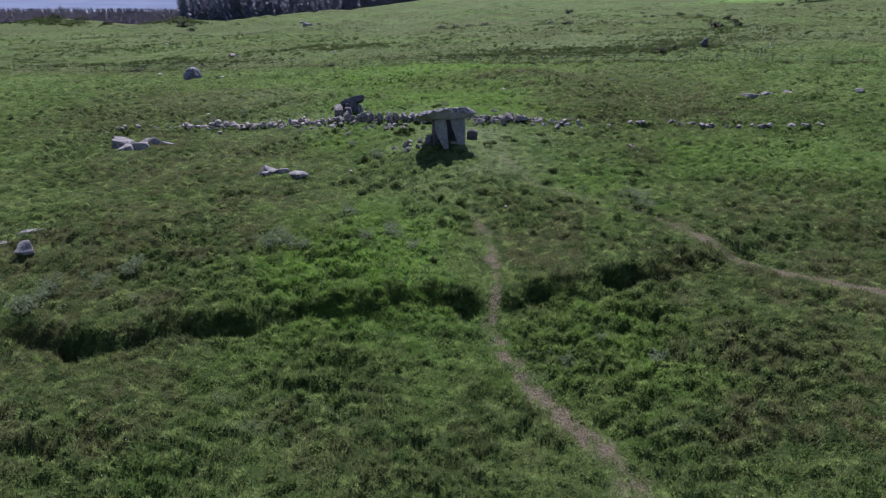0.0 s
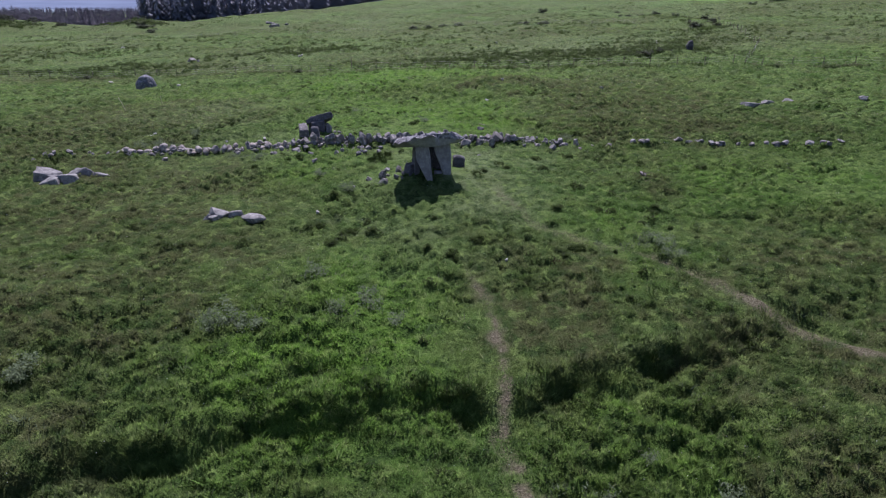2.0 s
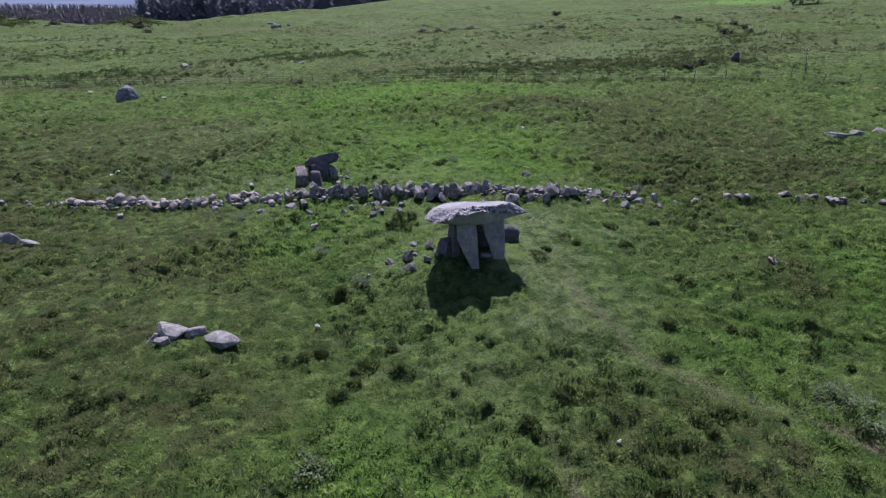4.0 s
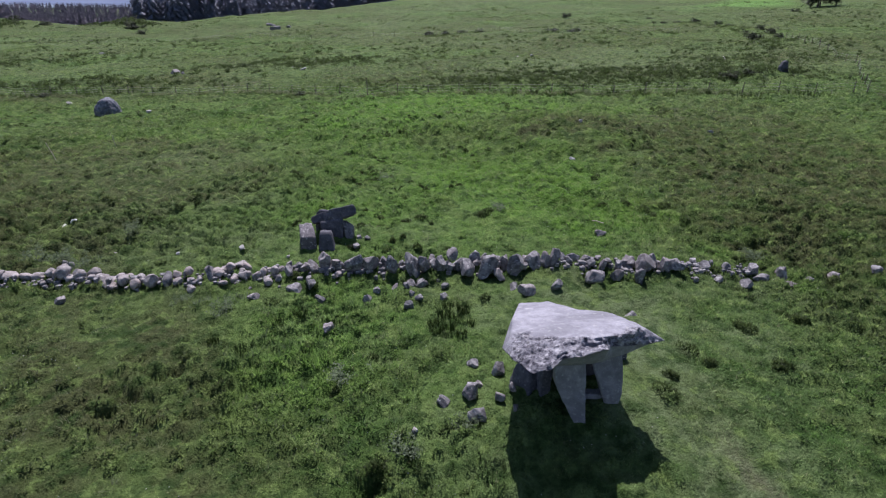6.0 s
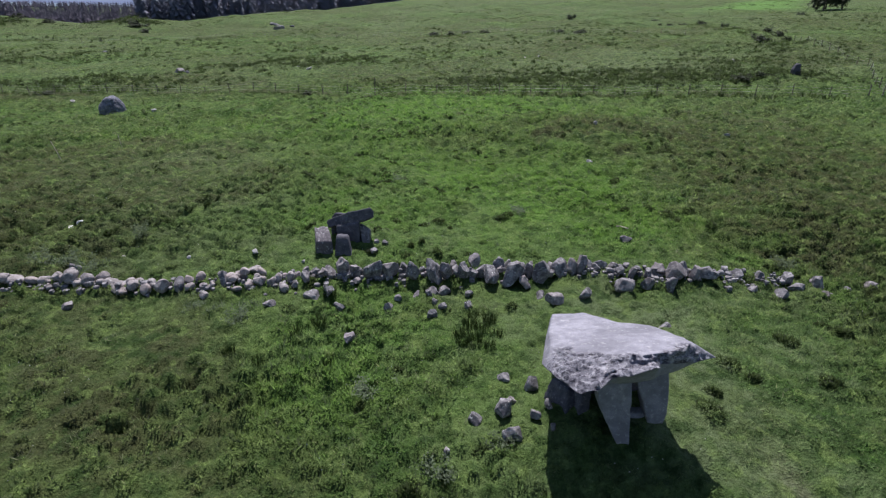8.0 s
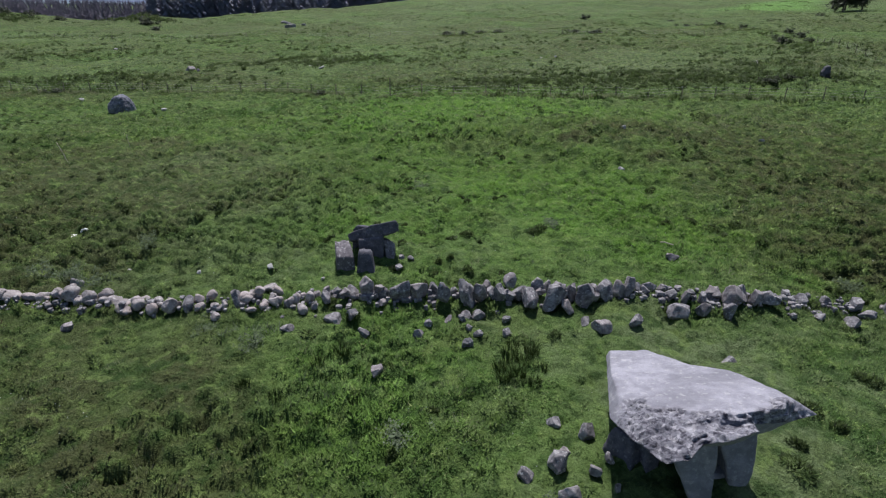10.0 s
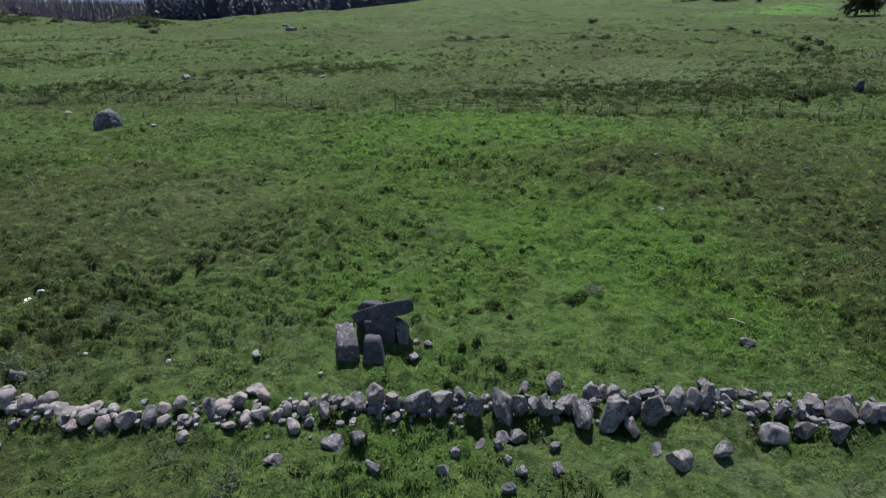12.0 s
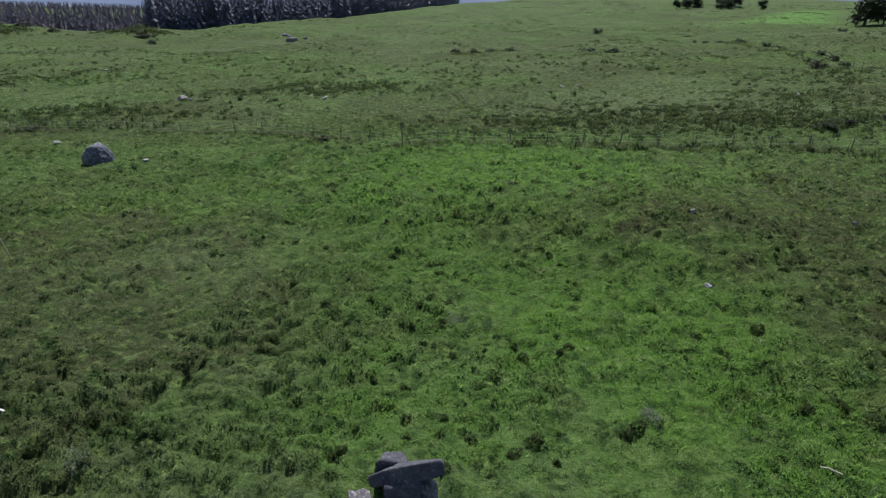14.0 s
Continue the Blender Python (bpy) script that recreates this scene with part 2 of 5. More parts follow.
def ground_material():
    n = Nodes("pasture_ground")
    c, p, small = sward(n)
    fine = n.noise(p, 14, 4, 0.7)
    soil = n.mix(n.ramp(fine, 0.35, 0.7), (0.09, 0.078, 0.052), (0.2, 0.175, 0.125))
    # Thatch and the shade between blades are put into the ground's colour.
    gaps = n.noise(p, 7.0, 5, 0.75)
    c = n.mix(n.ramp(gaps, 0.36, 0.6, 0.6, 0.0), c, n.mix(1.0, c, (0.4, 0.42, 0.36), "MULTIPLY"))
    c = n.mix(1.0, c, (0.86, 0.86, 0.84), "MULTIPLY")
    c = n.mix(n.ramp(fine, 0.58, 0.75, 0.0, 0.3), c, (0.17, 0.23, 0.08))
    c = n.mix(n.attr("wear"), c, soil)
    n.bump(n.math("ADD", n.math("ADD", n.math("MULTIPLY", gaps, 1.6), fine), n.math("MULTIPLY", n.noise(p, 0.9, 4, 0.6), 4.5)), 0.9, 0.09)
    return n.done(c, 0.9, 0.1)


def leaf_material(name, color=None, low=0.75, high=1.3, through=0.45, gloss=0.2, upward=0.0):
    """Blades and leaves: lit from both sides, each a little different."""
    n = Nodes(name)
    c = sward(n)[0] if color is None else n.mix(n.noise(n.place(), 3.0), color, tuple(v * 0.6 for v in color))
    g = n.ramp(n.island(), 0.0, 1.0, low, high)
    shade = n.t.nodes.new("ShaderNodeCombineColor")
    for i in range(3):
        n.put(shade.inputs[i], g)
    c = n.mix(1.0, c, shade.outputs[0], "MULTIPLY")
    if color is None:
        c = n.mix(n.ramp(n.island(), 0.9, 1.0, 0.0, 0.5), c, (0.22, 0.21, 0.12))
    n.done(c, 0.55, gloss)
    soft = n.t.nodes.new("ShaderNodeMix")
    soft.data_type = "VECTOR"
    soft.inputs[0].default_value = upward
    n.put(soft.inputs[4], n.t.nodes.new("ShaderNodeNewGeometry").outputs["Normal"])
    lie = n.t.nodes.new("ShaderNodeAttribute")
    lie.attribute_name = "lie"
    n.put(soft.inputs[5], lie.outputs["Vector"])
    unit = n.t.nodes.new("ShaderNodeVectorMath")
    unit.operation = "NORMALIZE"
    n.put(unit.inputs[0], soft.outputs[1])
    n.put(n.b.inputs["Normal"], unit.outputs[0])
    tr = n.t.nodes.new("ShaderNodeBsdfTranslucent")
    n.put(tr.inputs["Color"], c)
    under = n.t.nodes.new("ShaderNodeVectorMath")
    under.operation = "SCALE"
    under.inputs["Scale"].default_value = -1.0
    n.put(under.inputs[0], unit.outputs[0])
    n.put(tr.inputs["Normal"], under.outputs[0])
    mixer = n.t.nodes.new("ShaderNodeMixShader")
    mixer.inputs[0].default_value = through
    n.t.links.new(n.b.outputs[0], mixer.inputs[1])
    n.t.links.new(tr.outputs[0], mixer.inputs[2])
    n.t.links.new(mixer.outputs[0], n.out.inputs["Surface"])
    return n.m


def stone_material(name, dark, light, lichen=0.5, size=1.0, relief=0.02, warm=0.0):
    """Weathered granite: mottled greys, pale lichen spots, dark damp streaks, a rough grain."""
    n = Nodes(name)
    p = n.place()
    mottle, spots, grain, wide = n.noise(p, 5.5 / size, 5, 0.65), n.noise(p, 13 / size, 3, 0.6), n.noise(p, 60, 3, 0.7), n.noise(p, 1.3 / size, 3)
    c = n.mix(n.ramp(mottle, 0.35, 0.65), dark, light)
    c = n.mix(n.ramp(wide, 0.45, 0.7, 0.0, 0.6), c, tuple(v * 0.62 for v in dark))
    c = n.mix(n.ramp(spots, 0.56, 0.68, 0.0, lichen), c, (0.5, 0.5, 0.48))
    c = n.mix(n.ramp(n.each(), 0.3, 1.0, 0.0, warm), c, (0.36, 0.29, 0.265))
    c = n.mix(n.ramp(grain, 0.3, 0.7, 0.0, 0.35), c, (0.1, 0.1, 0.11))
    pits = n.noise(p, 5.0, 6, 0.78, (1.0, 1.6, 1.6))
    c = n.mix(n.math("MULTIPLY", n.attr("broken"), n.ramp(pits, 0.47, 0.6)), c, (0.055, 0.052, 0.07))
    c = n.mix(n.math("MULTIPLY", n.attr("broken"), n.ramp(n.noise(p, 7.0, 4, 0.7), 0.52, 0.62, 0.0, 0.7)), c, (0.5, 0.49, 0.52))
    n.bump(n.math("ADD", n.math("MULTIPLY", mottle, 1.5), n.math("ADD", n.math("MULTIPLY", grain, 0.4), n.math("MULTIPLY", n.attr("broken"), n.math("MULTIPLY", pits, 5.0)))), 0.8, relief)
    return n.done(c, 0.85, 0.25)


def plain(name, color, rough=0.8, vary=0.3, scale=8.0, gloss=0.3):
    n = Nodes(name)
    p = n.own()
    c = n.mix(n.ramp(n.noise(p, scale, 4), 0.3, 0.7), color, tuple(v * (1 - vary) for v in color))
    n.bump(n.noise(p, scale * 6, 3), 0.4, 0.01)
    return n.done(c, rough, gloss)


GROUND = ground_material()
BLADE = leaf_material("grass_blade", None, 0.74, 1.32, 0.5, 0.1, 0.84)
FAR_BLADE = leaf_material("far_grass_blade", None, 0.85, 1.15, 0.5, 0.1, 0.9)
RUSH = leaf_material("rush_stem", (0.075, 0.118, 0.03), 0.7, 1.3, 0.45, 0.2, 0.6)
TUSSOCK = leaf_material("dark_tussock_blade", (0.062, 0.096, 0.028), 0.75, 1.25, 0.45, 0.12, 0.75)
STRAW = leaf_material("pale_grass_blade", (0.15, 0.175, 0.09), 0.75, 1.25, 0.5, 0.15, 0.8)
MYRTLE = leaf_material("grey_green_leaf", (0.12, 0.16, 0.095), 0.75, 1.25, 0.5, 0.08, 0.75)
BROWN = leaf_material("heather_stem", (0.072, 0.056, 0.03), 0.7, 1.3, 0.4)
DARK_LEAF = leaf_material("gorse_leaf", (0.05, 0.068, 0.03), 0.6, 1.3, 0.4, 0.2, 0.4)
# Far haze is put into the woods' base colours: pale, bluish needles and twigs.
HAZY_SPRUCE = leaf_material("hazy_spruce_needle", (0.27, 0.29, 0.37), 0.85, 1.1, 0.4, 0.05, 0.2)
HAZY_LARCH = leaf_material("hazy_larch_twig", (0.2, 0.185, 0.235), 0.85, 1.12, 0.4, 0.05, 0.2)
STONE = stone_material("wall_granite", (0.085, 0.08, 0.088), (0.29, 0.278, 0.28), 0.75, warm=0.25)
WARM_STONE = stone_material("lichened_wall_granite", (0.2, 0.178, 0.17), (0.42, 0.385, 0.37), 0.7, warm=0.5)
PALE_STONE = stone_material("pale_granite", (0.32, 0.31, 0.3), (0.46, 0.45, 0.43), 0.5)
TOMB_TOP = stone_material("capstone_granite", (0.225, 0.222, 0.255), (0.325, 0.322, 0.36), 0.4, 1.6, 0.03)
TOMB = stone_material("upright_granite", (0.19, 0.19, 0.215), (0.28, 0.28, 0.305), 0.4, 1.3, 0.025)
# Dark granite; under the great capstone its colour also stands in for shade.
DARK_TOMB = stone_material("dark_and_shaded_granite", (0.05, 0.05, 0.063), (0.1, 0.1, 0.117), 0.22, 1.0, 0.025)
OUTCROP = stone_material("outcrop_granite", (0.13, 0.126, 0.13), (0.29, 0.28, 0.28), 0.6, 1.2, 0.03)
DARK_SIDE = stone_material("pinkish_granite", (0.095, 0.086, 0.094), (0.2, 0.178, 0.188), 0.6, 1.0, 0.02)
BOULDER = stone_material("blue_granite", (0.08, 0.085, 0.11), (0.22, 0.225, 0.27), 0.6, 1.6, 0.08)
POST = plain("weathered_post", (0.16, 0.14, 0.115), 0.9, 0.5, 5)
WIRE = plain("galvanised_wire", (0.3, 0.3, 0.3), 0.5, 0.2)
PALE_STICK = plain("bleached_stick", (0.42, 0.38, 0.3), 0.85, 0.3)
WHITE_PIPE = plain("white_plastic", (0.78, 0.77, 0.72), 0.5, 0.1)
BARK = plain("dark_bark", (0.1, 0.085, 0.08), 0.9, 0.4)


# ---- makers ----
def mesh_of(name, verts, faces, material, smooth=False):
    """A mesh from arrays of corners and of triangles or squares."""
    verts, faces = np.asarray(verts, np.float32), np.asarray(faces, np.int32)
    me = bpy.data.meshes.new(name)
    me.vertices.add(len(verts))
    me.vertices.foreach_set("co", verts.ravel())
    k = faces.shape[1]
    me.loops.add(faces.size)
    me.loops.foreach_set("vertex_index", faces.ravel())
    me.polygons.add(len(faces))
    me.polygons.foreach_set("loop_start", np.arange(0, faces.size, k, dtype=np.int32))
    me.polygons.foreach_set("use_smooth", np.full(len(faces), smooth))
    me.update(calc_edges=True)
    me.materials.append(material)
    return me


def upright(me):
    """Leaves that catch the light as one soft mass."""
    me.attributes.new("lie", "FLOAT_VECTOR", "POINT").data.foreach_set("vector", np.tile((0.0, 0.0, 1.0), len(me.vertices)))
    return me


def mark(me, name, values):
    me.attributes.new(name, "FLOAT", "POINT").data.foreach_set("value", np.asarray(values, np.float32))


def thing(name, label, category, at=(0, 0, 0), group=""):
    ob = tagged(new(name), label, category, group)
    ob.empty_display_size = 0.2
    ob.location = at
    return ob


def part(name, data, parent, label="", m=None):
    """One mesh object under a thing or a part. A bmesh or a mesh will do."""
    ob = new(name, data)
    ob.parent = parent
    if m is not None:
        ob.matrix_basis = m
    return tagged(ob, label) if label else ob


def ico(level):
    bm = bmesh.new()
    bmesh.ops.create_icosphere(bm, subdivisions=level, radius=1.0)
    v = np.array([x.co[:] for x in bm.verts])
    f = np.array([[x.index for x in face.verts] for face in bm.faces])
    bm.free()
    return v, f


BALLS = {k: ico(k) for k in (2, 3, 4, 5, 6)}


def hewn(points, level=5, worn=18.0, rough=0.05, seed=1, grain=0.5):
    """A stone: the solid that spans the given corners, its edges worn round and its faces broken by noise."""
    pts = np.asarray(points, float)
    bm = bmesh.new()
    for q in pts:
        bm.verts.new(q)
    bmesh.ops.convex_hull(bm, input=bm.verts[:])
    bm.normal_update()
    mid = (pts.max(0) + pts.min(0)) / 2
    mid = mid * 0.4 + pts.mean(0) * 0.6
    ns, ds = [], []
    for f in bm.faces:
        nrm = np.array(f.normal[:])
        if f.calc_area() < 1e-5:
            continue
        d = float(nrm @ (np.array(f.verts[0].co[:]) - mid))
        if d < 0:
            nrm, d = -nrm, -d
        ns.append(nrm), ds.append(max(d, 0.02))
    bm.free()
    ns, ds = np.array(ns), np.array(ds)
    v, f = BALLS[level]
    half = (pts.max(0) - pts.min(0)) / 2
    way = v * half
    way = way / np.linalg.norm(way, axis=1)[:, None]
    push = np.maximum(way @ ns.T / ds, 0)
    r = 1 / (push ** worn).sum(1) ** (1 / worn)
    p = mid + way * r[:, None]
    k = sum(a * vnoise(p[:, 0], p[:, 1], grain * s, seed + i, p[:, 2]) for i, (s, a) in enumerate(((1, 1.0), (0.45, 0.55), (0.2, 0.3), (0.08, 0.14))))
    return p + way * (k * rough)[:, None], f


def hewn_part(name, points, material, parent, label="", **kw):
    v, f = hewn(points, **kw)
    return part(name, mesh_of(name, v, f, material, smooth=True), parent, label)


def slab(w, d, h, top=0.85, lean=(0, 0), twist=0.0, at=(0, 0, 0), skew=0.0):
    """Corners of an upright stone w by d and h high, tapering and leaning, its foot at the given place."""
    out = []
    for k, s in ((0, 1.0), (0.55, (1 + top) / 2 * 1.03), (1, top)):
        for i, j in ((-1, -1), (1, -1), (1, 1), (-1, 1)):
            x, y = i * w / 2 * s, j * d / 2 * s
            x, y = x * math.cos(twist) - y * math.sin(twist), x * math.sin(twist) + y * math.cos(twist)
            out.append((at[0] + x + lean[0] * k, at[1] + y + lean[1] * k, at[2] + h * k + (skew * i if k == 1 else 0)))
    return out


def boulder_mesh(name, seed, material, level=3, facets=9, cut=0.54):
    """A field stone about 1 across: a ball cut by a few planes and roughened."""
    rng = np.random.default_rng(seed)
    v, f = BALLS[level]
    p = v.copy()
    block = [(1, 0, 0), (-1, 0, 0), (0, 1, 0), (0, -1, 0), (0, 0, 1), (0, 0, -1)]
    for i in range(facets):
        nrm = rng.normal(size=3) if i > 5 else np.array(block[i]) + rng.normal(size=3) * 0.36
        nrm /= np.linalg.norm(nrm)
        d = rng.uniform(cut + 0.02, 0.86) if i > 5 else rng.uniform(cut - 0.06, cut + 0.16)
        p -= np.maximum(p @ nrm - d, 0)[:, None] * nrm
    p += v * (vnoise(p[:, 0], p[:, 1], 0.7, seed, p[:, 2]) * 0.08 + vnoise(p[:, 0], p[:, 1], 0.22, seed + 1, p[:, 2]) * 0.03)[:, None]
    p = (p - (p.max(0) + p.min(0)) / 2) / (p.max(0) - p.min(0))
    return mesh_of(name, p, f, material, smooth=True)


def on_ground(x, y):
    return float(height(np.array([x]), np.array([y]), True)[0])

# ---- the ground, one sheet to the horizon ----
def steps(*runs):
    """Places along one axis: (start, end, step) runs whose steps may grow."""
    out = []
    for a, b, n in runs:
        out.extend(np.linspace(a, b, n, endpoint=False))
    out.append(runs[-1][1])
    return np.array(out)


# where the sward is rank and green, brown and heathy, or short and dry: x, y, breadth, strength
LUSH = [(-3, 21.5, 3.2, 1.0), (5.8, 15.6, 2.6, 1.0), (-6, 19.5, 2.5, 0.5), (-3.5, 38, 2.2, 0.35), (2.5, 56, 6, 0.7), (-8, 48, 4, 0.6), (8, 27.5, 2, 0.6), (0, 76, 9, 0.6), (-24, 70, 5, 0.8), (14, 79, 12, 0.5), (18, 34, 5, 0.5), (-7.6, 37.5, 1.8, 0.9), (9, 46, 5, 0.4), (1.5, 50, 4.5, 0.5), (-4, 72, 9, 0.5), (-9, 44, 3, 0.3)]
# Brown heath; some side patches only put the lens's edge darkening into the turf.
HEATH_AND_VIGNETTE = [(12, 48, 3, 0.5), (3, 23, 1.8, 0.5), (22, 48, 6, 0.6), (15, 62, 4, 0.4), (-20, 52, 4, 0.7), (18, 55, 6, 0.5), (20, 68, 6, 0.6), (-24, 62, 6, 0.6), (13, 14, 3, 0.5), (17, 26, 3, 0.4), (-12, 12, 2.5, 0.4), (-12, 35, 1.8, 0.8), (-9.5, 33.5, 1.2, 0.5), (11.6, 33.6, 1.3, 1.0), (-14.3, 21.8, 2.0, 1.0), (-17, 21.8, 1.6, 0.8), (4.2, 25.6, 1.7, 0.9), (-27, 51, 6, 0.8), (-4.5, 12.5, 1.5, 0.5), (-14, 33, 4, 0.5), (-19, 41, 3, 0.8), (7, 66, 3, 0.7), (13, 41.5, 4, 0.6), (-13, 38.2, 2.4, 0.5), (10, 12, 3, 0.5), (30, 100, 12, 0.3), (-24, 55, 6, 0.8), (-29, 67, 8, 0.7), (17, 59, 6, 0.7), (14, 51, 4, 0.5), (22, 73, 9, 0.6), (0, 65, 5, 0.5), (-15, 56, 3, 0.45), (13, 16, 5, 0.8), (17, 22, 5, 0.6), (-11, 13, 5, 0.6), (9, 23, 3, 0.5), (-14, 29, 5, 0.5), (-19, 36, 5, 0.5), (0.5, 12, 2.5, 0.6), (-9, 25, 3.5, 0.55), (-12, 20, 3, 0.5), (-13.2, 36, 1.1, 0.9), (-11.2, 36.4, 0.8, 0.5), (5, 21.5, 2.5, 0.5), (-26, 45, 5, 0.5)]
DRY = [(1.5, 36, 3.8, 0.6), (4.5, 40, 3, 0.55), (-5, 46.5, 4, 0.35), (-14, 50, 4, 0.3), (3.2, 31, 2.0, 0.5), (-0.5, 27.5, 2.2, 0.3), (-20, 62, 5, 0.4), (-8, 39.5, 1.5, 0.3), (-12, 45, 4, 0.3), (30, 110, 20, 0.4)]


def patches(x, y, spots, seed):
    k = sum(s * bell(x, y, cx, cy, b) for cx, cy, b, s in spots)
    return np.clip(k * (1 + 0.6 * vnoise(x, y, 1.7, seed) + 0.3 * vnoise(x, y, 0.6, seed + 1)), 0, 1)


# stands of long dark grass, some only painting in the lens's dark edges: x, y, breadth, strength
LONG_AND_VIGNETTE = [(6, 48, 2.5, 0.5), (11, 46, 3, 0.7), (3.2, 23.2, 2.2, 0.7), (-5, 13, 4, 0.35), (7, 11, 4, 0.3), (14, 50, 4, 0.6), (20, 58, 5, 0.5), (-8, 22.5, 2.5, 0.6), (-12, 27, 3, 0.5), (6.8, 34, 2.4, 0.8), (7.8, 38, 2, 0.7), (5.3, 31.0, 2, 0.6), (-6, 40, 1.2, 0.8), (15, 25, 4, 0.5), (17, 18, 4, 0.5), (9, 12, 3, 0.5), (-9, 11, 3, 0.4), (18, 48, 5, 0.5), (25, 60, 6, 0.4), (-22, 52, 5, 0.2), (4.5, 32.5, 1.5, 0.6), (3.6, 33.8, 1.0, 0.5), (-7.0, 37.5, 1.5, 1.5), (-6.2, 34.8, 1.5, 1.3), (-3.2, 38.2, 0.9, 0.7), (13, 38, 3.5, 0.7), (14, 30, 3.5, 0.5), (-15, 27, 4, 0.4), (-10, 14, 4, 0.4), (12, 14, 4, 0.4), (-19, 57, 5, 0.2), (5, 43.5, 3, 0.3), (-23, 48, 4, 0.1), (12, 17, 4, 0.5), (-9, 17, 4, 0.35), (4, 14, 3, 0.25)]


def rank_grass(x, y):
    """Where the grass grows long and dark, some of it standing in for vignetting, 0 to 1; grazed turf is 0."""
    k = 0.42 + 0.75 * vnoise(x, y, 3.4, 33) + 0.45 * vnoise(x, y, 1.2, 34) + 0.15 * vnoise(x, y, 11, 35)
    k = k + sum(s * bell(x, y, cx, cy, b) for cx, cy, b, s in LONG_AND_VIGNETTE) - 1.0 * bell(x, y, 1.7, 36.8, 3.0) - 0.6 * bell(x, y, 1, 55, 7) - 0.5 * bell(x, y, -7.4, 44.5, 2.2) - 0.45 * bell(x, y, -6, 51, 5) - 0.55 * bell(x, y, -17, 49, 6)
    return np.clip(k, 0, 1)


def fields(x, y):
    """Lush, heath, dry and wear at places."""
    lush, heath, dry = patches(x, y, LUSH, 21), patches(x, y, HEATH_AND_VIGNETTE, 23), patches(x, y, DRY, 25)
    over = sstep(88, 100, y)
    heath = np.clip(heath + over * (0.68 + 0.5 * vnoise(x, y, 19, 27) + 0.4 * vnoise(x, y, 7, 29)), 0, 1)
    dry = np.clip(dry + over * (0.05 + 0.35 * vnoise(x, y, 14, 28)), 0, 1)
    lush = np.clip(lush * (1 - 0.7 * over) , 0, 1)
    mown = sstep(0, 6, y - 263 + 0.42 * (x - 101)) * sstep(0, 6, 136 + 0.65 * (y - 249) - x) * sstep(0, 8, x - 101 - 0.9 * (y - 263)) * sstep(350, 340, y)
    return lush, heath, dry, wear(x, y), rank_grass(x, y), mown


gx = steps((-3600, -400, 14), (-400, -90, 26), (-90, -60, 26), (-60, -28, 80), (-28, 30, 390), (30, 62, 80), (62, 100, 30), (100, 400, 26), (400, 3600, 14))
gy = steps((-400, -20, 6), (-20, 6, 10), (6, 56, 370), (56, 110, 120), (110, 320, 90), (320, 900, 50), (900, 4600, 20))
X, Y = np.meshgrid(gx, gy)
Z = height(X.ravel(), Y.ravel(), True)
nx, ny = len(gx), len(gy)
corner = (np.arange(ny - 1)[:, None] * nx + np.arange(nx - 1)[None, :]).ravel()
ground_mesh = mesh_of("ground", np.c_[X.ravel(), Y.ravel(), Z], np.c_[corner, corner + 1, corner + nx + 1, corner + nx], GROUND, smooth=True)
for key, values in zip(("lush", "heath", "dry", "wear", "rank", "mown"), fields(X.ravel(), Y.ravel())):
    mark(ground_mesh, key, values)
ground = tagged(new("ground", ground_mesh), "rough green pasture with worn footpaths and an eroded bank", "ground", kind="structure")


# ---- grass ----
RNG = np.random.default_rng(7)


def scatter(y0, y1, density, spread=0.82, margin=4.0, power=1.0):
    """Random places over the pasture between two lines across it, within a wedge that widens ahead."""
    wide = spread * y1 + margin
    n = int((y1 - y0) * 2 * wide * density)
    x, y = RNG.uniform(-wide, wide, n), RNG.uniform(y0, y1, n)
    keep = np.abs(x) < spread * y + margin
    return x[keep], y[keep]


def blades(x, y, tall, broad, lean=0.6, droop=None):
    """One triangle for each blade, standing at x, y."""
    n = len(x)
    z = height(x, y, True) - 0.02
    a, b = RNG.uniform(0, 2 * np.pi, n), RNG.uniform(0, 2 * np.pi, n)
    k = RNG.uniform(0.25, 1.0, n) * lean * tall
    if droop is not None:
        b = droop + RNG.normal(0, 0.4, n)
    base = np.c_[x, y, z]
    side = np.c_[np.cos(a), np.sin(a), np.zeros(n)] * (broad / 2)[:, None]
    tip = base + np.c_[np.cos(b) * k, np.sin(b) * k, tall]
    v = np.empty((n * 3, 3), np.float32)
    v[0::3], v[1::3], v[2::3] = base - side, base + side, tip
    return v


